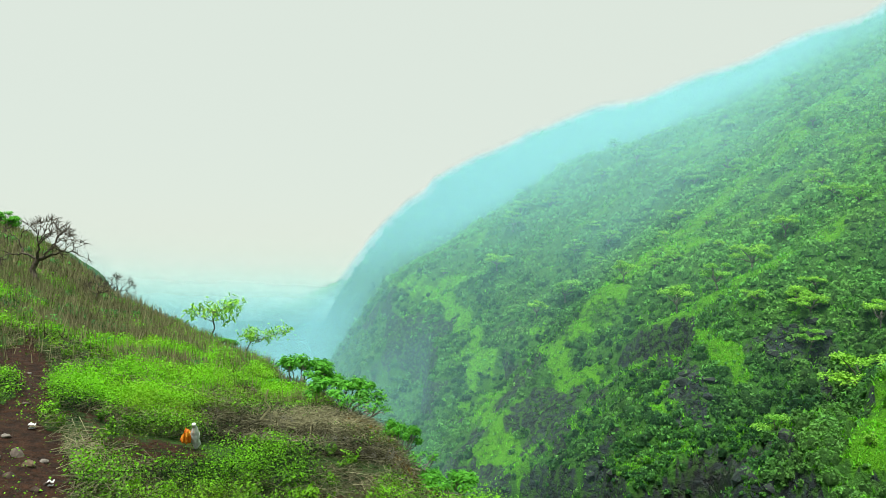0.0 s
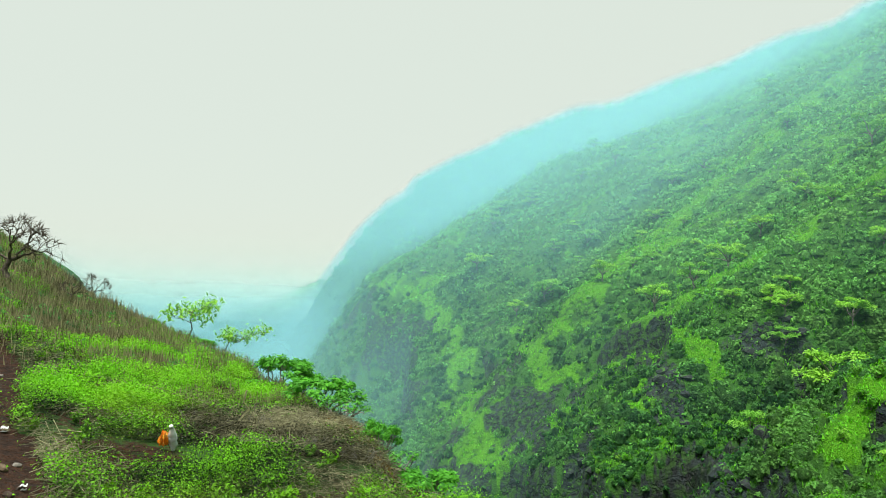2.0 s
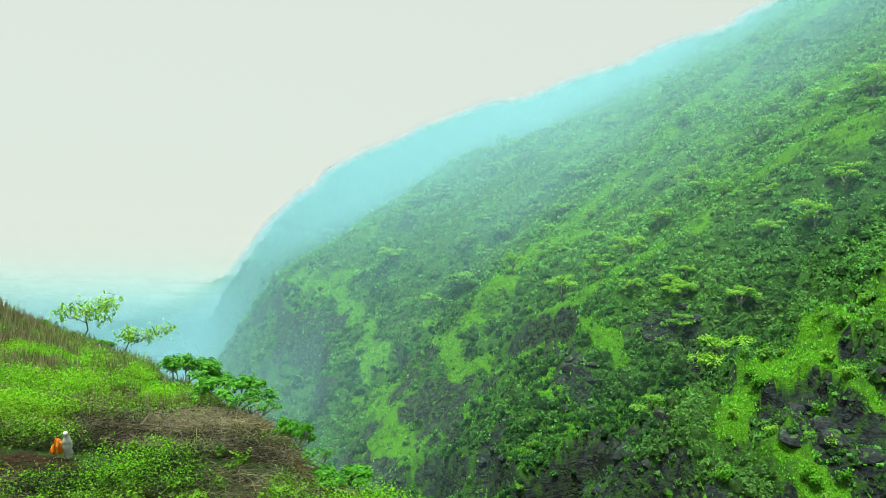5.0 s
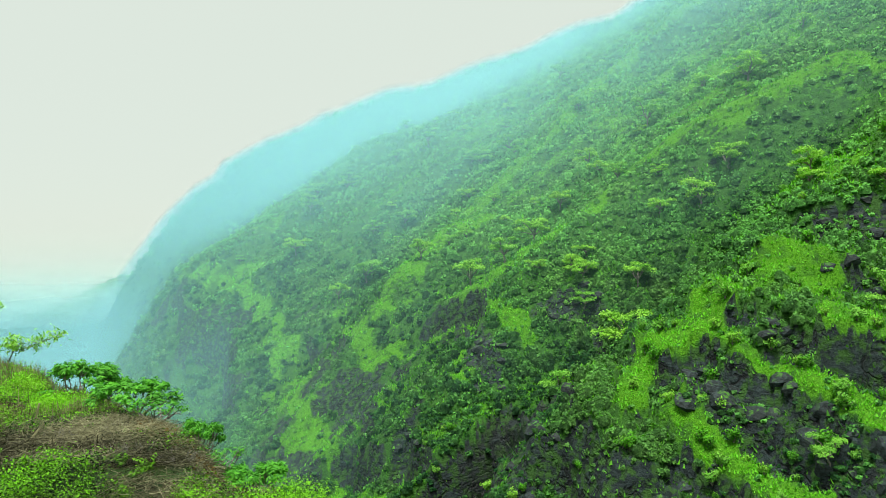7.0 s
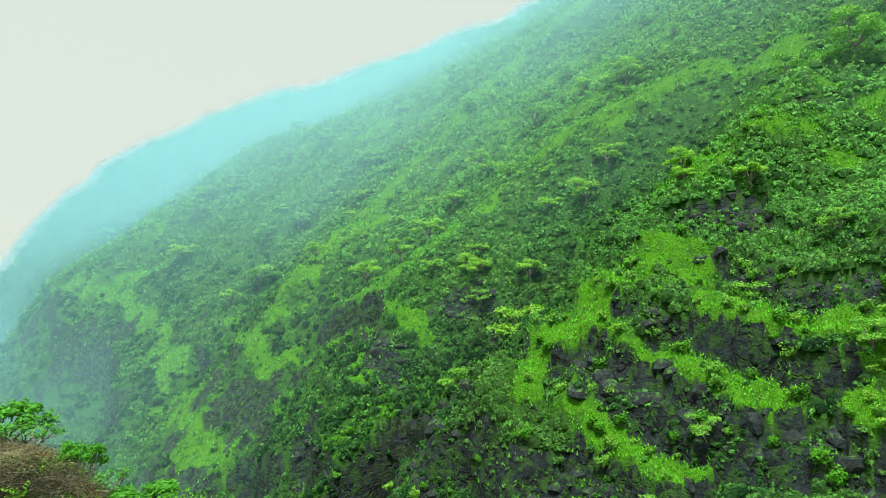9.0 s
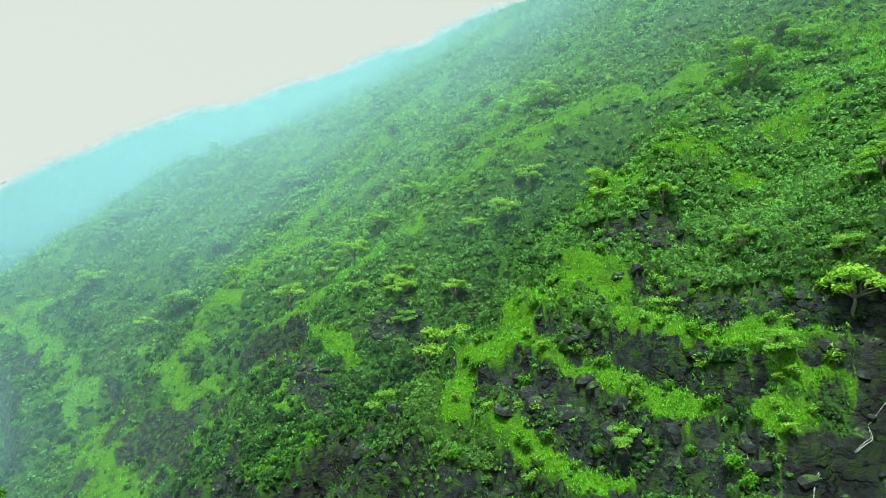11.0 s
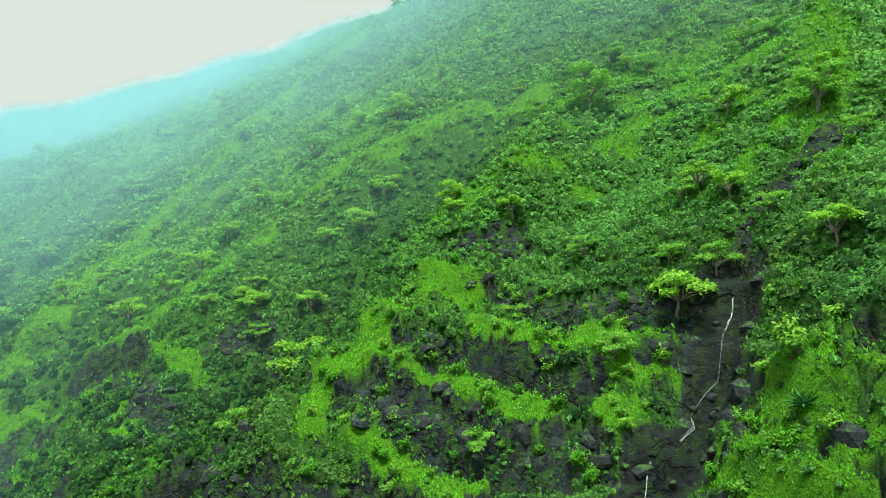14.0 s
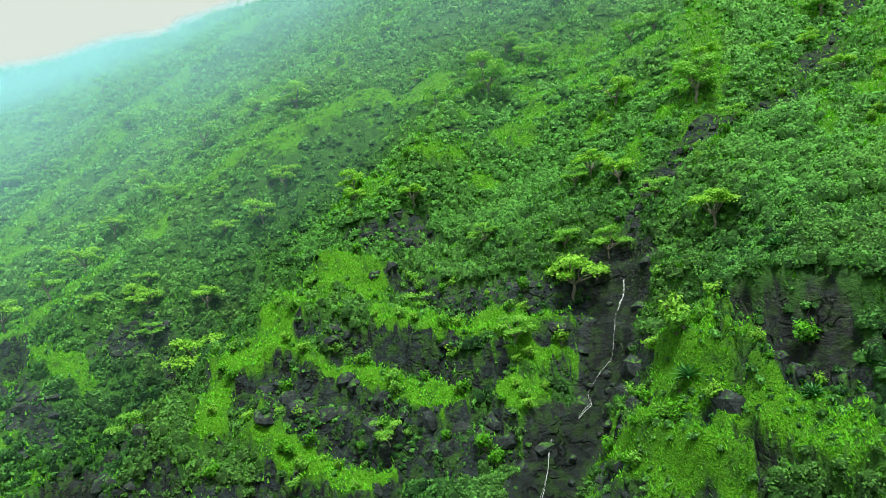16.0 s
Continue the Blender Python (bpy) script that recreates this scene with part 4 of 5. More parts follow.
def build_meadow():
    rng = np.random.default_rng(31)
    x, y, z, r, t, over = near_points(115000, rng, 3.0, 50)
    _, lush, _, soil, dry = masks(x, y, z)
    patch = 0.6 * fbm(x, y, 0.8, 3, 121) + 0.5 * fbm(x, y, 2.6, 2, 125) + 0.45 * fbm(x, y, 0.33, 2, 126)
    keep = rng.random(len(x)) < np.clip(0.14 + 0.2 * smooth(6, 9, r) + 2.2 * patch, 0.05, 1) * (1 - dry * np.where(r > 11.5, 0.3, 0.7)) * (0.38 + 0.62 * smooth(5, 8.5, r)) * (1 - 0.985 * smooth(0.5, 0.8, soil)) * smooth(0.2, 0.5, np.hypot(x + 1.5, y - 6.4))
    x, y, z, r, lush, patch, dry = (a[keep] for a in (x, y, z, r, lush, patch, dry))
    n, per = len(x), 27
    tall = (0.04 + 0.22 * np.clip(0.3 + patch, 0, 1.2) + 0.0015 * r) * rng.uniform(0.7, 1.5, n)
    a = rng.uniform(0, 2 * np.pi, (n, per))
    spread = (0.05 + 0.004 * r)[:, None] * np.sqrt(rng.random((n, per))) * 1.5
    up = rng.uniform(0.2, 1.0, (n, per)) * tall[:, None]
    c = np.stack([x[:, None] + np.cos(a) * spread, y[:, None] + np.sin(a) * spread, z[:, None] + up], -1).reshape(-1, 3)
    f = unit(np.stack([np.cos(a), np.sin(a), np.full(a.shape, 1.1)], -1).reshape(-1, 3) + rng.normal(size=(n * per, 3)) * 0.4)
    s = np.repeat(0.008 + 0.0012 * r, per) * rng.uniform(0.6, 1.5, n * per)
    v, faces = leaves(c, f, s, s * 0.75, rng, True)
    # last term paints shade into the colour of each plant's low leaves
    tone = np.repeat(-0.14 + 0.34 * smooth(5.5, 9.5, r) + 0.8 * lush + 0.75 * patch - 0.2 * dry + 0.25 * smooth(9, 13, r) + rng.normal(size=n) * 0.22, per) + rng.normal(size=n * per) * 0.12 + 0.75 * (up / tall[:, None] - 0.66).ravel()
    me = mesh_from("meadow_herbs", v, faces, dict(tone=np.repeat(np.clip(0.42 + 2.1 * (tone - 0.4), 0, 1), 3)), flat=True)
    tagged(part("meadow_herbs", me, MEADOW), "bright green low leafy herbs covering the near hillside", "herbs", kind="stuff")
    # dry grass: a tangle on the brink and standing stalks higher up
    x, y, z, r, t, over = near_points(230000, rng, 3.6, 17, 26)
    _, _, _, soil, dry = masks(x, y, z)
    keep = rng.random(len(x)) < np.clip(0.8 * dry, 0.2 - 0.3 * fbm(x, y, 1.1, 3, 127), 1) * (1 - smooth(0.6, 0.95, soil))
    x, y, z, r = (a[keep] for a in (x, y, z, r))
    n = len(x)
    s = rng.uniform(0.10, 0.34, n)
    c = np.stack([x, y, z + rng.uniform(0.0, 0.13, n)], -1)
    d = unit(np.stack([rng.normal(size=n), rng.normal(size=n), rng.normal(size=n) * 0.35 + 0.15], -1)) * s[:, None]
    w = unit(np.cross(d, rng.normal(size=(n, 3)))) * (0.0010 + 0.00026 * r)[:, None]
    v = np.stack([c - d / 2 - w, c - d / 2 + w, c + d / 2], 1).reshape(-1, 3)
    tone = np.repeat(np.clip(0.38 + 0.4 * fbm(x, y, 0.7, 3, 129) + 0.26 * rng.normal(size=n), 0, 1), 3)
    me = mesh_from("dry_grass_tangle", v, np.arange(3 * n).reshape(n, 3), dict(tone=tone), flat=True)
    tagged(part("dry_grass_tangle", me, STRAW), "matted grey-brown dry grass on the brink", "dry grass", kind="stuff")
    # rusty withered growth on the last steps before the drop
    x, y, z, r, t, over = near_points(60000, rng, 4.0, 16, 12)
    keep = rng.random(len(x)) < smooth(0.84, 0.96, t + 0.12 * fbm(x, y, 1.5, 3, 133)) * (over < 1.5) * np.clip(0.7 + fbm(x, y, 0.8, 3, 135), 0.1, 1)
    x, y, z, r = (a[keep] for a in (x, y, z, r))
    n = len(x)
    c = np.stack([x, y, z + rng.uniform(0, 0.12, n)], -1)
    s = (0.014 + 0.0016 * r) * rng.uniform(0.6, 1.6, n)
    v, faces = leaves(c, unit(rng.normal(size=(n, 3)) + np.array([0, -0.4, 0.6])), s, s * 0.6, rng, True)
    tone = np.repeat(np.clip(0.35 + 0.35 * fbm(x, y, 0.6, 3, 137) + 0.25 * rng.normal(size=n), 0, 1), 3)
    tagged(part("withered_herbs", mesh_from("withered_herbs", v, faces, dict(tone=tone), flat=True), RUST), "rusty brown withered herbs along the brink", "herbs", kind="stuff")
    x, y, z, r, t, over = near_points(240000, rng, 8.0, 62, 34, 2)
    _, _, _, soil, dry = masks(x, y, z)
    keep = (rng.random(len(x)) < np.where(t > 0.2, dry, 0) * (0.6 + 0.45 * fbm(x, y, 2.5, 2, 131)) + 0.012) & (r > 10) & (over < 0.3)
    x, y, z, r, t = (a[keep] for a in (x, y, z, r, t))
    n = len(x)
    s = rng.uniform(0.2, 0.7, n) * np.clip(0.2 + 0.03 * r, 0.4, 1.1)
    c = np.stack([x, y, z - 0.03], -1)
    tip = c + np.stack([rng.normal(size=n) * 0.16 * s, rng.normal(size=n) * 0.16 * s, s], -1)
    w = np.stack([np.cos(rng.uniform(0, 6.28, n)), np.sin(rng.uniform(0, 6.28, n)), np.zeros(n)], -1) * (0.003 + 0.0007 * r)[:, None]
    v = np.stack([c - w, c + w, tip], 1).reshape(-1, 3)
    tone = np.repeat(np.clip(0.5 + 0.28 * rng.normal(size=n), 0, 1), 3)
    me = mesh_from("dry_stalks", v, np.arange(3 * n).reshape(n, 3), dict(tone=tone), flat=True)
    tagged(part("dry_stalks", me, STALK), "standing brown dry grass stalks on the upper hillside", "dry grass", kind="stuff")
    # small dark bushes along the brink
    x, y, z, r, t, over = near_points(2600, rng, 12, 60, 33, 6)
    _, _, _, soil, dry = masks(x, y, z)
    keep = (rng.random(len(x)) < 0.22 * dry) & (t > 0.25)
    base = np.stack([x, y, z], -1)[keep]
    size = rng.uniform(0.12, 0.38, keep.sum()) * np.clip(0.4 + r[keep] / 40, 0.5, 1.4)
    v, faces, tone, lump = clumps(base, size, size * 0.8, 90, 0.035 + 0.0028 * r[keep], rng.uniform(0.05, 0.6, keep.sum()), rng)
    tagged(part("low_bushes", mesh_from("low_bushes", v, faces, dict(tone=tone, lump=lump), flat=True), SHRUB), "small dark green bushes among dry grass", "bushes", kind="stuff")


def at(heading, r):
    h = radians(heading)
    x, y = -r * math.sin(h), r * math.cos(h)
    return x, y, float(height(x, y)[0])


def branching(rng, start, way, length, radius, depth, out, tips, spread=0.6, rise=0.1):
    end = np.asarray(start) + way * length
    out.append(limb(start, end, 0, radius, radius * 0.6, rng, 5, 0.07))
    if depth == 0:
        tips.append((end, way))
        return
    for _ in range(rng.integers(2, 4)):
        turn = unit(way + rng.normal(size=3) * spread + np.array([0, 0, rise]))
        branching(rng, end, turn, length * rng.uniform(0.6, 0.85), radius * 0.6, depth - 1, out, tips, spread, rise)


def bare_tree(place, tall, seed, label):
    rng = np.random.default_rng(seed)
    ob = thing("bare_tree", label, "tree")
    fork = np.array([0.02, 0, 0.42]) * tall
    trunk = part("trunk", mesh_from("trunk", *limb((0, 0, -0.1), fork, 0, 0.05 * tall, 0.036 * tall, rng)), BARK, ob)
    for way in ((0.75, 0.1, 0.75), (-0.9, 0.1, 0.35), (0.2, -0.5, 0.9), (0.8, 0.3, 0.3)):
        wood, tips = [], []
        branching(rng, fork, unit(np.array(way)), 0.24 * tall, 0.022 * tall, 3, wood, tips, 0.55, 0.05)
        for end, turn in tips:
            for _ in range(5):
                wood.append(limb(end, end + unit(turn + rng.normal(size=3) * 0.8) * 0.11 * tall, 0, 0.005 * tall, 0.002 * tall, rng, 3))
        part("branch", mesh_from("branch", *joined(wood)), BARK, trunk)
    ob.location = place
    return ob


def rosette_bush(place, wide, seed, label, material=DEEP, sparse=False):
    """A bush of forking bare stems, each ending in a rosette of long leaves."""
    rng = np.random.default_rng(seed)
    ob = thing("bush", label, "bush")
    wood, tips = [], []
    for k in range(4 if sparse else 7):
        a = k * 2.4
        way = unit(np.array([math.cos(a) * 0.8, math.sin(a) * 0.8, 0.45 + 0.2 * (k % 3)]))
        wood = []
        branching(rng, np.array([0, 0, -0.05]), way, 0.24 * wide, 0.02 * wide, 2, wood, tips, 0.45, 0.3)
        part("stem", mesh_from("stem", *joined(wood)), PALE_BARK, ob)
    c, f, tone = [], [], []
    for end, way in tips:
        n = 14 if sparse else 62
        a = rng.uniform(0, 6.28, n)
        d = unit(np.stack([np.cos(a), np.sin(a), rng.uniform(-0.1, 0.9, n)], -1))
        c.append(end + d * 0.09 * wide * rng.uniform(0.3, 1.4, (n, 1)))
        f.append(unit(d * 0.6 + np.array([0, 0, 0.8]) + rng.normal(size=(n, 3)) * 0.3))
        # higher rosettes get a lighter tone
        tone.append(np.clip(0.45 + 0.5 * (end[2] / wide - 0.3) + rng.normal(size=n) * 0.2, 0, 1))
    v, faces = leaves(np.concatenate(c), np.concatenate(f), 0.085 * wide, 0.03 * wide, rng, False, 0.1)
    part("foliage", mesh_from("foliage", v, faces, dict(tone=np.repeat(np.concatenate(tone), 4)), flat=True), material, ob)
    ob.location = (place[0], place[1], place[2] + 0.06 * wide)
    return ob


def sapling(place, tall, lean, seed, label):
    rng = np.random.default_rng(seed)
    ob = thing("sapling", label, "tree")
    wood, tips = [], []
    top = np.array([lean * tall, 0, tall * 0.62 * (1 - 0.3 * abs(lean))])
    stem = part("stem", mesh_from("stem", *limb((0, 0, -0.05), top, 0, 0.016 * tall, 0.010 * tall, rng)), BARK, ob)
    for k in range(7):
        a = k * 2.4
        s = top * rng.uniform(0.55, 1)
        wood = []
        branching(rng, s, unit(np.array([math.cos(a), math.sin(a) * 0.6, 0.35])), 0.2 * tall, 0.008 * tall, 1, wood, tips, 0.5, 0.05)
        part("branch", mesh_from("branch", *joined(wood)), BARK, stem)
    c, f = [], []
    for end, way in tips:
        n = 26
        c.append(end + rng.normal(size=(n, 3)) * np.array([0.085, 0.085, 0.06]) * tall)
        f.append(unit(rng.normal(size=(n, 3)) * 0.5 + np.array([0, 0, 1])))
    c, f = np.concatenate(c), np.concatenate(f)
    v, faces = leaves(c, f, 0.085 * tall, 0.035 * tall, rng, False, 0.5)
    part("foliage", mesh_from("foliage", v, faces, dict(tone=np.repeat(np.clip(0.6 + rng.normal(size=len(c)) * 0.25, 0, 1), 4)), flat=True), CROWN, ob)
    ob.location = place
    return ob


def lathe(profile, sides=20):
    a = np.linspace(0, 2 * np.pi, sides, endpoint=False)
    v = np.array([[(r * math.cos(t), r * math.sin(t), z) for t in a] for z, r in profile]).reshape(-1, 3)
    return v, sheet_faces(len(profile), sides, True)


def plastic_bottle(place, turn):
    ob = thing("plastic_bottle", "crumpled clear plastic bottle leaning in dry grass", "bottle")
    m = Nodes("clear_plastic")
    b = m.add("ShaderNodeBsdfPrincipled")
    b.inputs["Base Color"].default_value = (0.8, 0.85, 0.85, 1)
    b.inputs["Roughness"].default_value, b.inputs["Transmission Weight"].default_value, b.inputs["IOR"].default_value = 0.2, 0.35, 1.3
    m.t.links.new(b.outputs[0], m.out.inputs["Surface"])
    v, f = lathe([(0, 0.0), (0.002, 0.026), (0.02, 0.034), (0.05, 0.031), (0.07, 0.034), (0.09, 0.030), (0.11, 0.033), (0.15, 0.034), (0.18, 0.030), (0.205, 0.016), (0.215, 0.013), (0.235, 0.013), (0.236, 0.0)])
    v = v + 0.005 * np.sin(v[:, [2, 2, 0]] * 70 + v[:, [1, 0, 1]] * 60)
    body = part("body", mesh_from("body", v, f), m.mat, ob)
    v, f = lathe([(0.222, 0.0), (0.222, 0.016), (0.242, 0.016), (0.244, 0.0)])
    part("cap", mesh_from("cap", v, f), Nodes("white_plastic").surface((0.7, 0.72, 0.72), 0.4), body, "white screw cap")
    v, f = lathe([(0.1, 0.0352), (0.145, 0.0357), (0.145, 0.0362), (0.1, 0.0357)])
    part("sleeve", mesh_from("sleeve", v, f), Nodes("faded_sleeve").surface((0.55, 0.57, 0.58), 0.5), body, "faded pale wrap")
    ob.matrix_basis = pose(*place, 22, -16, turn) @ Matrix.Scale(1.12, 4)
    return ob


def food_wrapper(place):
    """A crumpled foil packet with folded ends."""
    ob = thing("food_wrapper", "crumpled bright orange plastic food wrapper on grass", "wrapper")
    u, w = np.meshgrid(np.linspace(-1, 1, 22), np.linspace(-1, 1, 16), indexing="ij")
    puff = (1 - u ** 4) * (1 - w ** 4)
    crease = 0.012 * np.sin(9 * u + 4 * w) + 0.009 * np.sin(17 * w - 7 * u) + 0.006 * np.sin(23 * u * w)
    front = np.stack([u * 0.062, crease * 1.2 - 0.030 * puff, w * 0.085 + 0.02 * u * u], -1).reshape(-1, 3)
    back = front * np.array([1, 1, 1]) + np.stack([0 * u, 0.045 * puff + 0.002, 0 * u], -1).reshape(-1, 3)
    m = Nodes("orange_foil")
    n = m.noise(25, 3)
    mat = m.surface(m.mix(m.ramp(n, 0.5, 0.62), (0.85, 0.22, 0.01), (0.9, 0.45, 0.05)), 0.3, None, 0.5)
    part("front_panel", mesh_from("front_panel", front, sheet_faces(22, 16)), mat, ob)
    part("back_panel", mesh_from("back_panel", back, sheet_faces(22, 16)), mat, ob)
    ob.matrix_basis = pose(*place, 12, 18, 25) @ Matrix.Scale(0.8, 4)
    return ob


def stone(place, wide, seed, label, color):
    me = rock_mesh(seed, 0.6)
    m = Nodes("pale_stone")
    n = m.noise(28, 6, 0.7)
    me.materials.append(m.surface(m.mix(m.ramp(n, 0.3, 0.7), tuple(0.55 * c for c in color), color), 0.85, m.bump(n, 0.5, 0.01)))
    ob = new("stone", me)
    tagged(ob, label, "stone", "stones on the worn track")
    x, y, z = place
    ob.matrix_basis = Matrix.LocRotScale((x, y, z + 0.12 * wide), Euler((0.1, 0.1, seed)), (wide,) * 3)
    return ob


def build_near_things():
    rng = np.random.default_rng(43)
    bare_tree(at(24.4, 21.8), 1.95, 3, "small leafless dark tree standing in dry grass")
    bare_tree(at(19.0, 31.5), 1.3, 8, "thin leafless shrub on the brink")
    bare_tree(at(20.3, 23.5), 0.9, 12, "low dead bush among dry stalks")
    sapling(at(11.9, 20.6), 1.75, 0.05, 5, "slender young tree with sparse light leaves on the brink")
    sapling(at(10.6, 19.2), 1.3, 0.95, 6, "young tree leaning out over the valley")
    rosette_bush(at(11.0, 19.6), 0.75, 15, "dark green bush at the foot of a young tree")
    rosette_bush(at(15.0, 24.5), 0.7, 16, "dark green bush on the brink in dry grass")
    rosette_bush(at(4.4, 12.5), 1.3, 21, "lush green bush with thick leaf rosettes on the brink")
    rosette_bush(at(1.1, 10.35), 1.1, 22, "lush green bush with pale forking stems on the brink")
    rosette_bush(at(-0.4, 9.5), 0.8, 23, "nearly leafless bush with grey stems on the brink", sparse=True)
    rosette_bush(at(-3.9, 8.1), 0.62, 24, "upright green bush below the brink").scale = (0.8, 0.8, 1.35)
    rosette_bush(at(-5.0, 7.3), 0.6, 25, "sparse green bush with bare stems below the brink", sparse=True)
    rosette_bush(at(-7.8, 6.9), 0.8, 26, "broad green bush growing from the cliff edge")
    rosette_bush(at(26.6, 46), 1.9, 27, "dark green shrub on the upper hillside")
    x, y, z = at(12.6, 6.75)
    plastic_bottle((x, y, z + 0.02), 30)
    x, y, z = at(13.35, 6.7)
    food_wrapper((x, y, z + 0.11))
    x, y, z = at(7.6, 8.3)
    ob = thing("bamboo_stick", "pale dry bamboo stick stuck upright in grass", "stick")
    part("cane", mesh_from("cane", *limb((0, 0, -0.05), (0.11, 0.03, 0.44), 0, 0.012, 0.010, rng)), Nodes("pale_cane").surface((0.55, 0.50, 0.30), 0.6), ob)
    v, f = lathe([(-0.005, 0.0125), (0.0, 0.014), (0.005, 0.0125)], 10)
    part("joint", mesh_from("joint", v + np.array([0.045, 0.01, 0.125]), f), Nodes("cane_joint").surface((0.4, 0.34, 0.2), 0.7), ob)
    ob.matrix_basis = pose(x, y, z + 0.03, 0, -28, 140)
    tones = ((0.15, 0.12, 0.10), (0.19, 0.14, 0.09), (0.10, 0.07, 0.055), (0.24, 0.22, 0.19))
    for k, (h, r, w) in enumerate(((24.9, 6.0, 0.19), (24.2, 5.75, 0.15), (23.6, 5.25, 0.14), (25.6, 6.4, 0.12), (22.9, 5.4, 0.09), (24.1, 6.75, 0.12), (25.3, 5.5, 0.13), (23.2, 5.9, 0.1),
                                   (24.6, 7.6, 0.1), (24.9, 8.5, 0.12), (13.7, 5.9, 0.08), (26.2, 5.9, 0.12), (22.4, 5.0, 0.12), (18.8, 10.1, 0.12), (19.4, 9.4, 0.1), (24.4, 9.6, 0.1))):
        stone(at(h, r), 0.75 * w, 50 + k, "weathered pale stone lying on red soil", tones[k % 4])


build_meadow()
build_near_things()


# single plants and litter that can be told apart
def leafy_plant(name, seed, label, category, group, material, stems, leaves_each, leaf_long, leaf_wide, woody):
    """A plant one metre wide: a few stems, each with its leaves along the upper part."""
    rng = np.random.default_rng(seed)
    ob = thing(name, label, category, group)
    c, f, tone = [], [], []
    for k in range(stems):
        a = 2.4 * k + rng.uniform(-0.3, 0.3)
        end = np.array([math.cos(a), math.sin(a), 0]) * rng.uniform(0.1, 0.42) + np.array([0, 0, rng.uniform(0.35, 0.75)])
        part("stem", mesh_from("stem", *limb((0, 0, -0.06), end, 0.05, 0.02, 0.008, rng, 4)), woody, ob)
        n = leaves_each
        t = rng.uniform(0.35, 1.05, n)[:, None]
        d = unit(rng.normal(size=(n, 3)) * np.array([1, 1, 0.5]))
        c.append(end * t + d * 0.13)
        f.append(unit(d * 0.5 + np.array([0, 0, 0.8]) + rng.normal(size=(n, 3)) * 0.3))
        # tone goes from dark at the foot to light at the top
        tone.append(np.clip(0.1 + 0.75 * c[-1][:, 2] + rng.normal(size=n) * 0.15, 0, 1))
    n = stems * leaves_each
    v, faces = leaves(np.concatenate(c), np.concatenate(f), leaf_long * rng.uniform(0.7, 1.2, n), leaf_wide * rng.uniform(0.7, 1.2, n), rng, False, 0.35)
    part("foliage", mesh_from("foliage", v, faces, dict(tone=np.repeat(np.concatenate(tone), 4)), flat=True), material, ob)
    return ob


def strew(kinds, spots, rng):
    for k, (x, y, wide) in enumerate(spots):
        ob = kinds[k % len(kinds)] if k < len(kinds) else copy_thing(kinds[k % len(kinds)], Matrix.Identity(4))
        ob.matrix_basis = Matrix.LocRotScale((x, y, float(height(x, y)[0])), Euler((rng.normal() * 0.08, rng.normal() * 0.08, rng.uniform(0, 6.28))), (wide,) * 3)


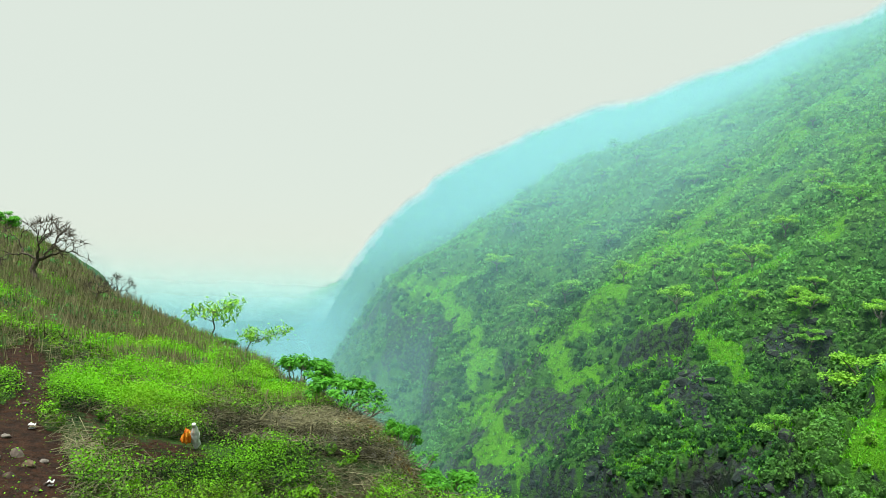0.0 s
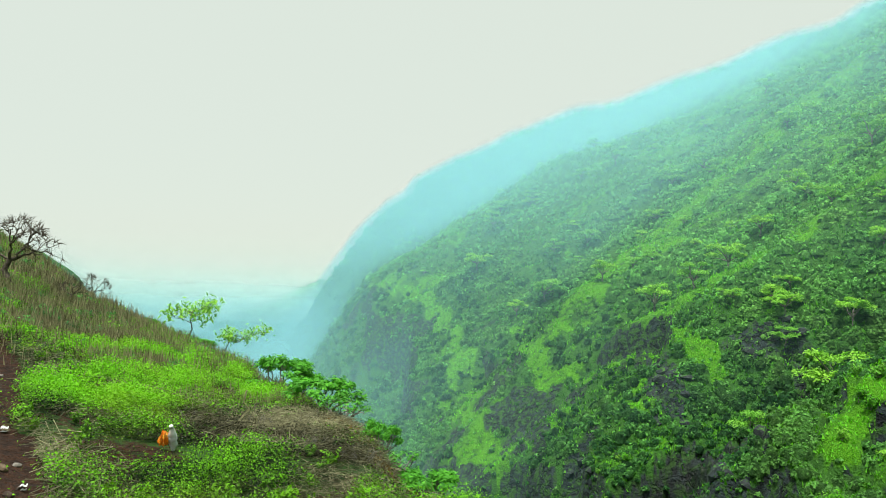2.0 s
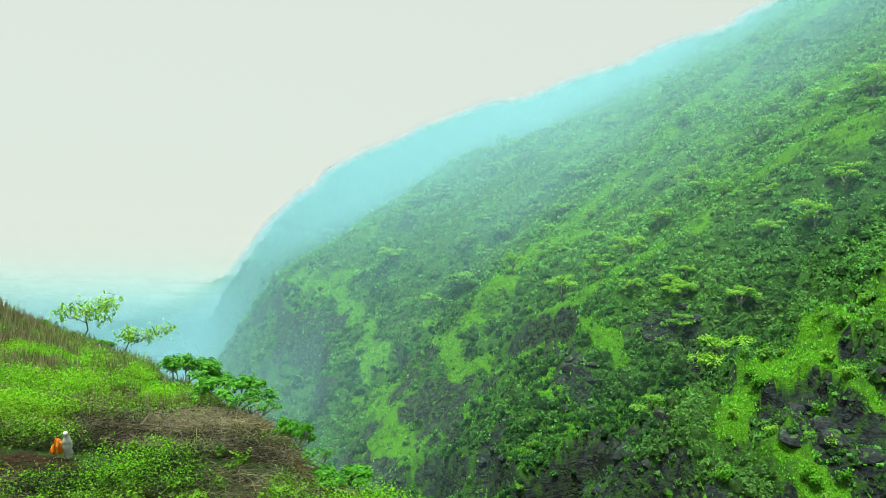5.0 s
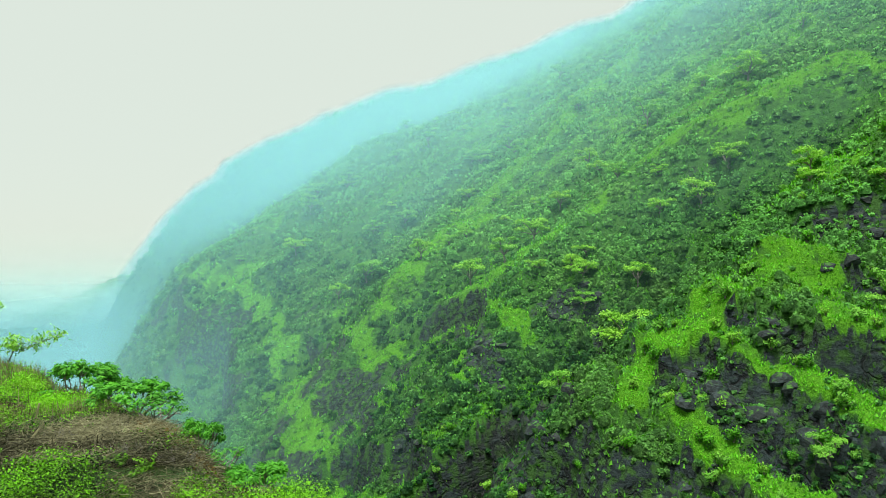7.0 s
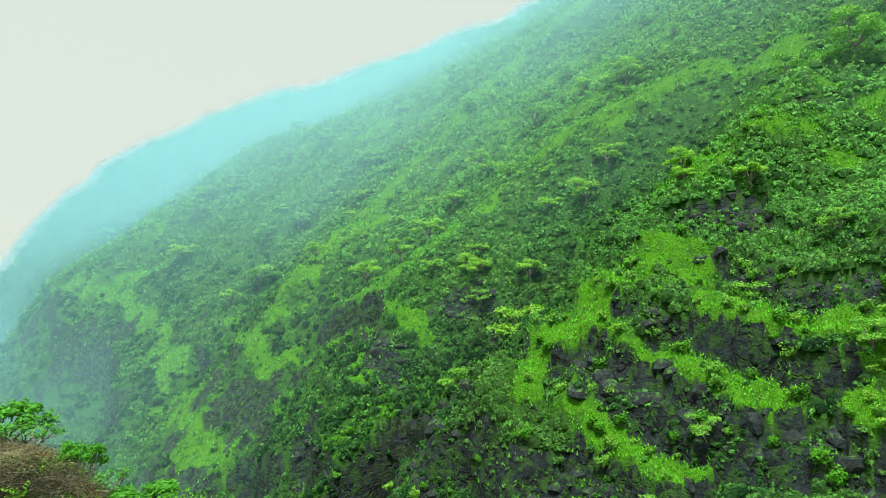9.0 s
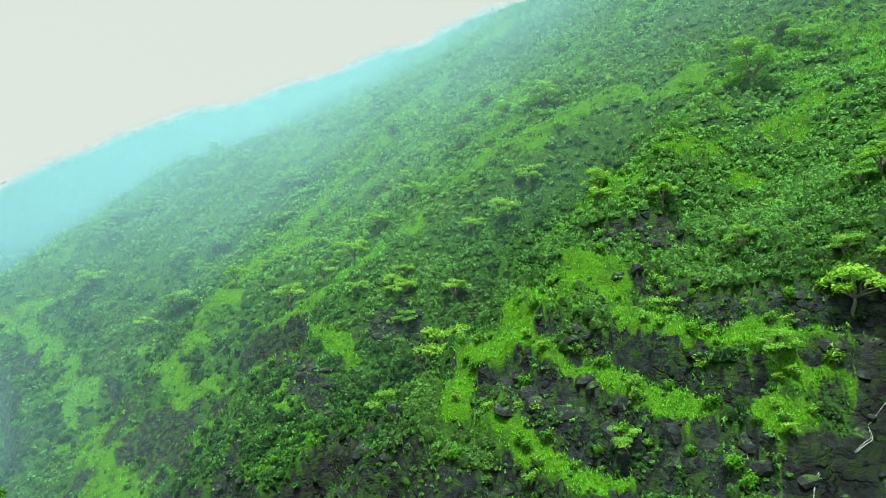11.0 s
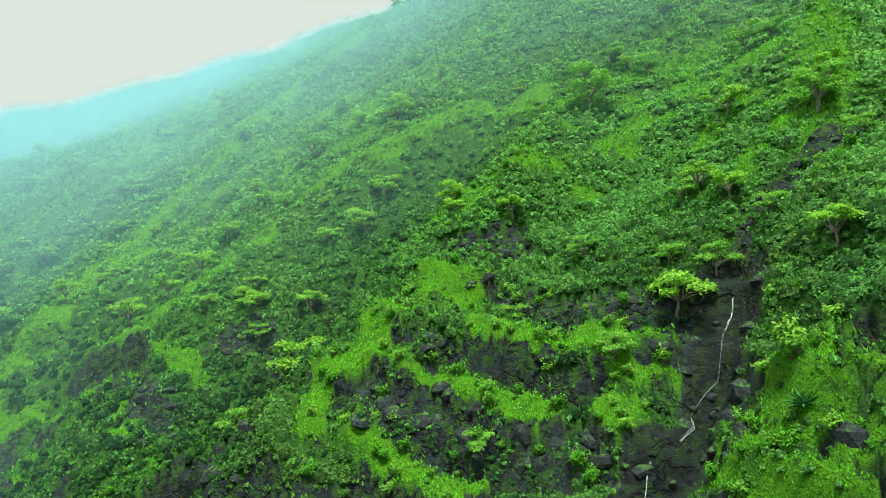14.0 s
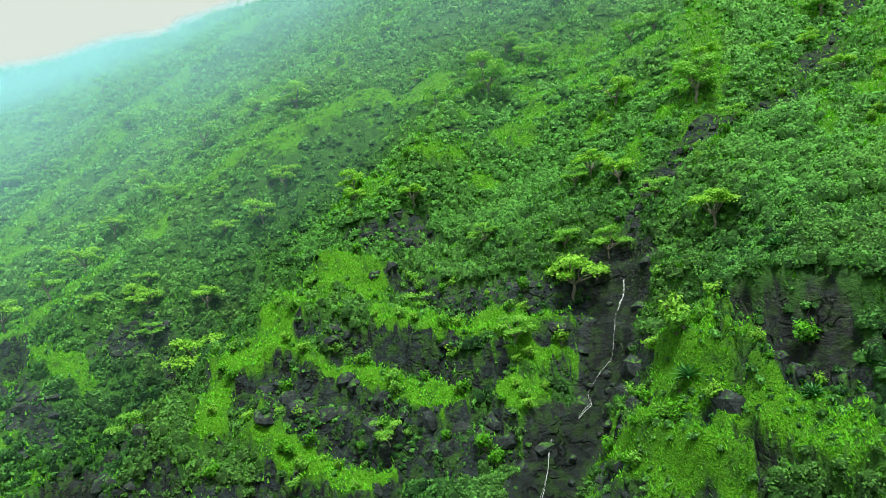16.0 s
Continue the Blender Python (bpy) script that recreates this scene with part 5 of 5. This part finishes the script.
def build_single_plants():
    rng = np.random.default_rng(61)
    # bushes on the rock ledges
    x, y, z, r = slope_points(2500, rng, 40, 84, -22, -100)
    rock, lush, wet_shade, _, _ = masks(x, y, z)
    ok = (wet_shade < 0.2) & (z < 14) & (np.maximum(rock, lush) > 0.35)
    spots = [(43.4, 8.7, 2.9), (42.6, 4.4, 1.7), (42.3, 1.2, 2.0), (45.6, 10.6, 1.6), (44.4, 11.6, 1.8), (42.6, 10.6, 1.5), (47.9, 17.9, 2.0), (44.6, 37.1, 1.5), (40.2, 29.4, 1.6)]
    spots += list(zip(x[ok].tolist(), y[ok].tolist(), rng.uniform(0.8, 1.7, ok.sum()).tolist()))[:170]
    kinds = [leafy_plant("shrub", 200 + k, "leafy light green shrub rooted on a rock ledge", "shrub", "shrubs on the rock ledges", (CROWN, CROWN_DARK, HERB)[k % 3], 9, 40, 0.15, 0.085, PALE_BARK) for k in range(6)]
    strew(kinds, spots, rng)
    # tall weeds in the meadow
    x, y, z, r, t, over = near_points(1500, rng, 4.8, 13, 26, -3)
    _, _, _, soil, dry = masks(x, y, z)
    ok = (soil < 0.55) & (dry < 0.5) & (over < 0) & (np.hypot(x + 1.5, y - 6.4) > 0.6)
    spots = list(zip(x[ok].tolist(), y[ok].tolist(), rng.uniform(0.13, 0.25, ok.sum()).tolist()))[:170]
    kinds = [leafy_plant("weed", 240 + k, "bright green leafy weed growing in the meadow", "weed", "weeds in the meadow", MEADOW, 6, 18, 0.17, 0.09, HERB_STEM) for k in range(5)]
    strew(kinds, spots, rng)
    # dead twiggy bushes on the brink
    x, y, z, r, t, over = near_points(700, rng, 5.8, 11, 15, -4)
    _, _, _, soil, dry = masks(x, y, z)
    ok = (dry > 0.5) & (over < 0.3)
    spots = list(zip(x[ok].tolist(), y[ok].tolist(), rng.uniform(0.3, 0.6, ok.sum()).tolist()))[:26]
    kinds = []
    for k in range(4):
        ob = thing("dead_bush", "grey leafless twiggy bush in matted dry grass", "dead bush", "dead bushes on the brink")
        for j in range(7):
            wood, tips = [], []
            a = 2.4 * j
            branching(rng, np.array([0, 0, -0.03]), unit(np.array([math.cos(a), math.sin(a), 0.7])), 0.2, 0.012, 2, wood, tips, 0.6, 0.05)
            part("stem", mesh_from("stem", *joined(wood)), GREY_TWIG, ob)
        kinds.append(ob)
    strew(kinds, spots, rng)


def litter_scrap(place, wide, seed, label, color):
    """A crumpled scrap of plastic film, folded over on itself."""
    ob = thing("litter_scrap", label, "litter", "litter on the hillside")
    u, w = np.meshgrid(np.linspace(-1, 1, 12), np.linspace(-1, 1, 10), indexing="ij")
    fold = 0.35 * np.sin(3.1 * u + seed) * np.cos(2.3 * w + 0.7 * seed) + 0.12 * np.sin(9 * u * w + seed)
    top = np.stack([u * (0.6 - 0.2 * w * w), w * 0.5 + 0.1 * fold, 0.3 + fold * 0.5], -1).reshape(-1, 3) * wide
    part("film", mesh_from("film", top, sheet_faces(12, 10)), Nodes("plastic_film").surface(color, 0.35, None, 0.5), ob)
    under = top * np.array([0.8, 0.8, 0.4]) - np.array([0, 0, 0.02])
    part("fold", mesh_from("fold", under, sheet_faces(12, 10)), Nodes("plastic_fold").surface(tuple(0.8 * c for c in color), 0.4, None, 0.5), ob)
    ob.location = place


HERB_STEM = bark_material("green_stem", (0.04, 0.10, 0.02), (0.10, 0.20, 0.05))
GREY_TWIG = bark_material("grey_twigs", (0.10, 0.095, 0.075), (0.26, 0.25, 0.21))
build_single_plants()
for k, (h, r, w) in enumerate(((24.1, 6.7, 0.10), (22.7, 5.35, 0.07), (18.3, 5.6, 0.06), (13.7, 5.95, 0.07), (8.6, 9.6, 0.09), (6.2, 6.7, 0.06), (12.0, 7.3, 0.07), (26.3, 16.5, 0.22))):
    x, y, z = at(h, r)
    litter_scrap((x, y, z + 0.03), w * 0.55, k + 1.0, "crumpled white plastic scrap lying in grass", (0.62, 0.64, 0.63))
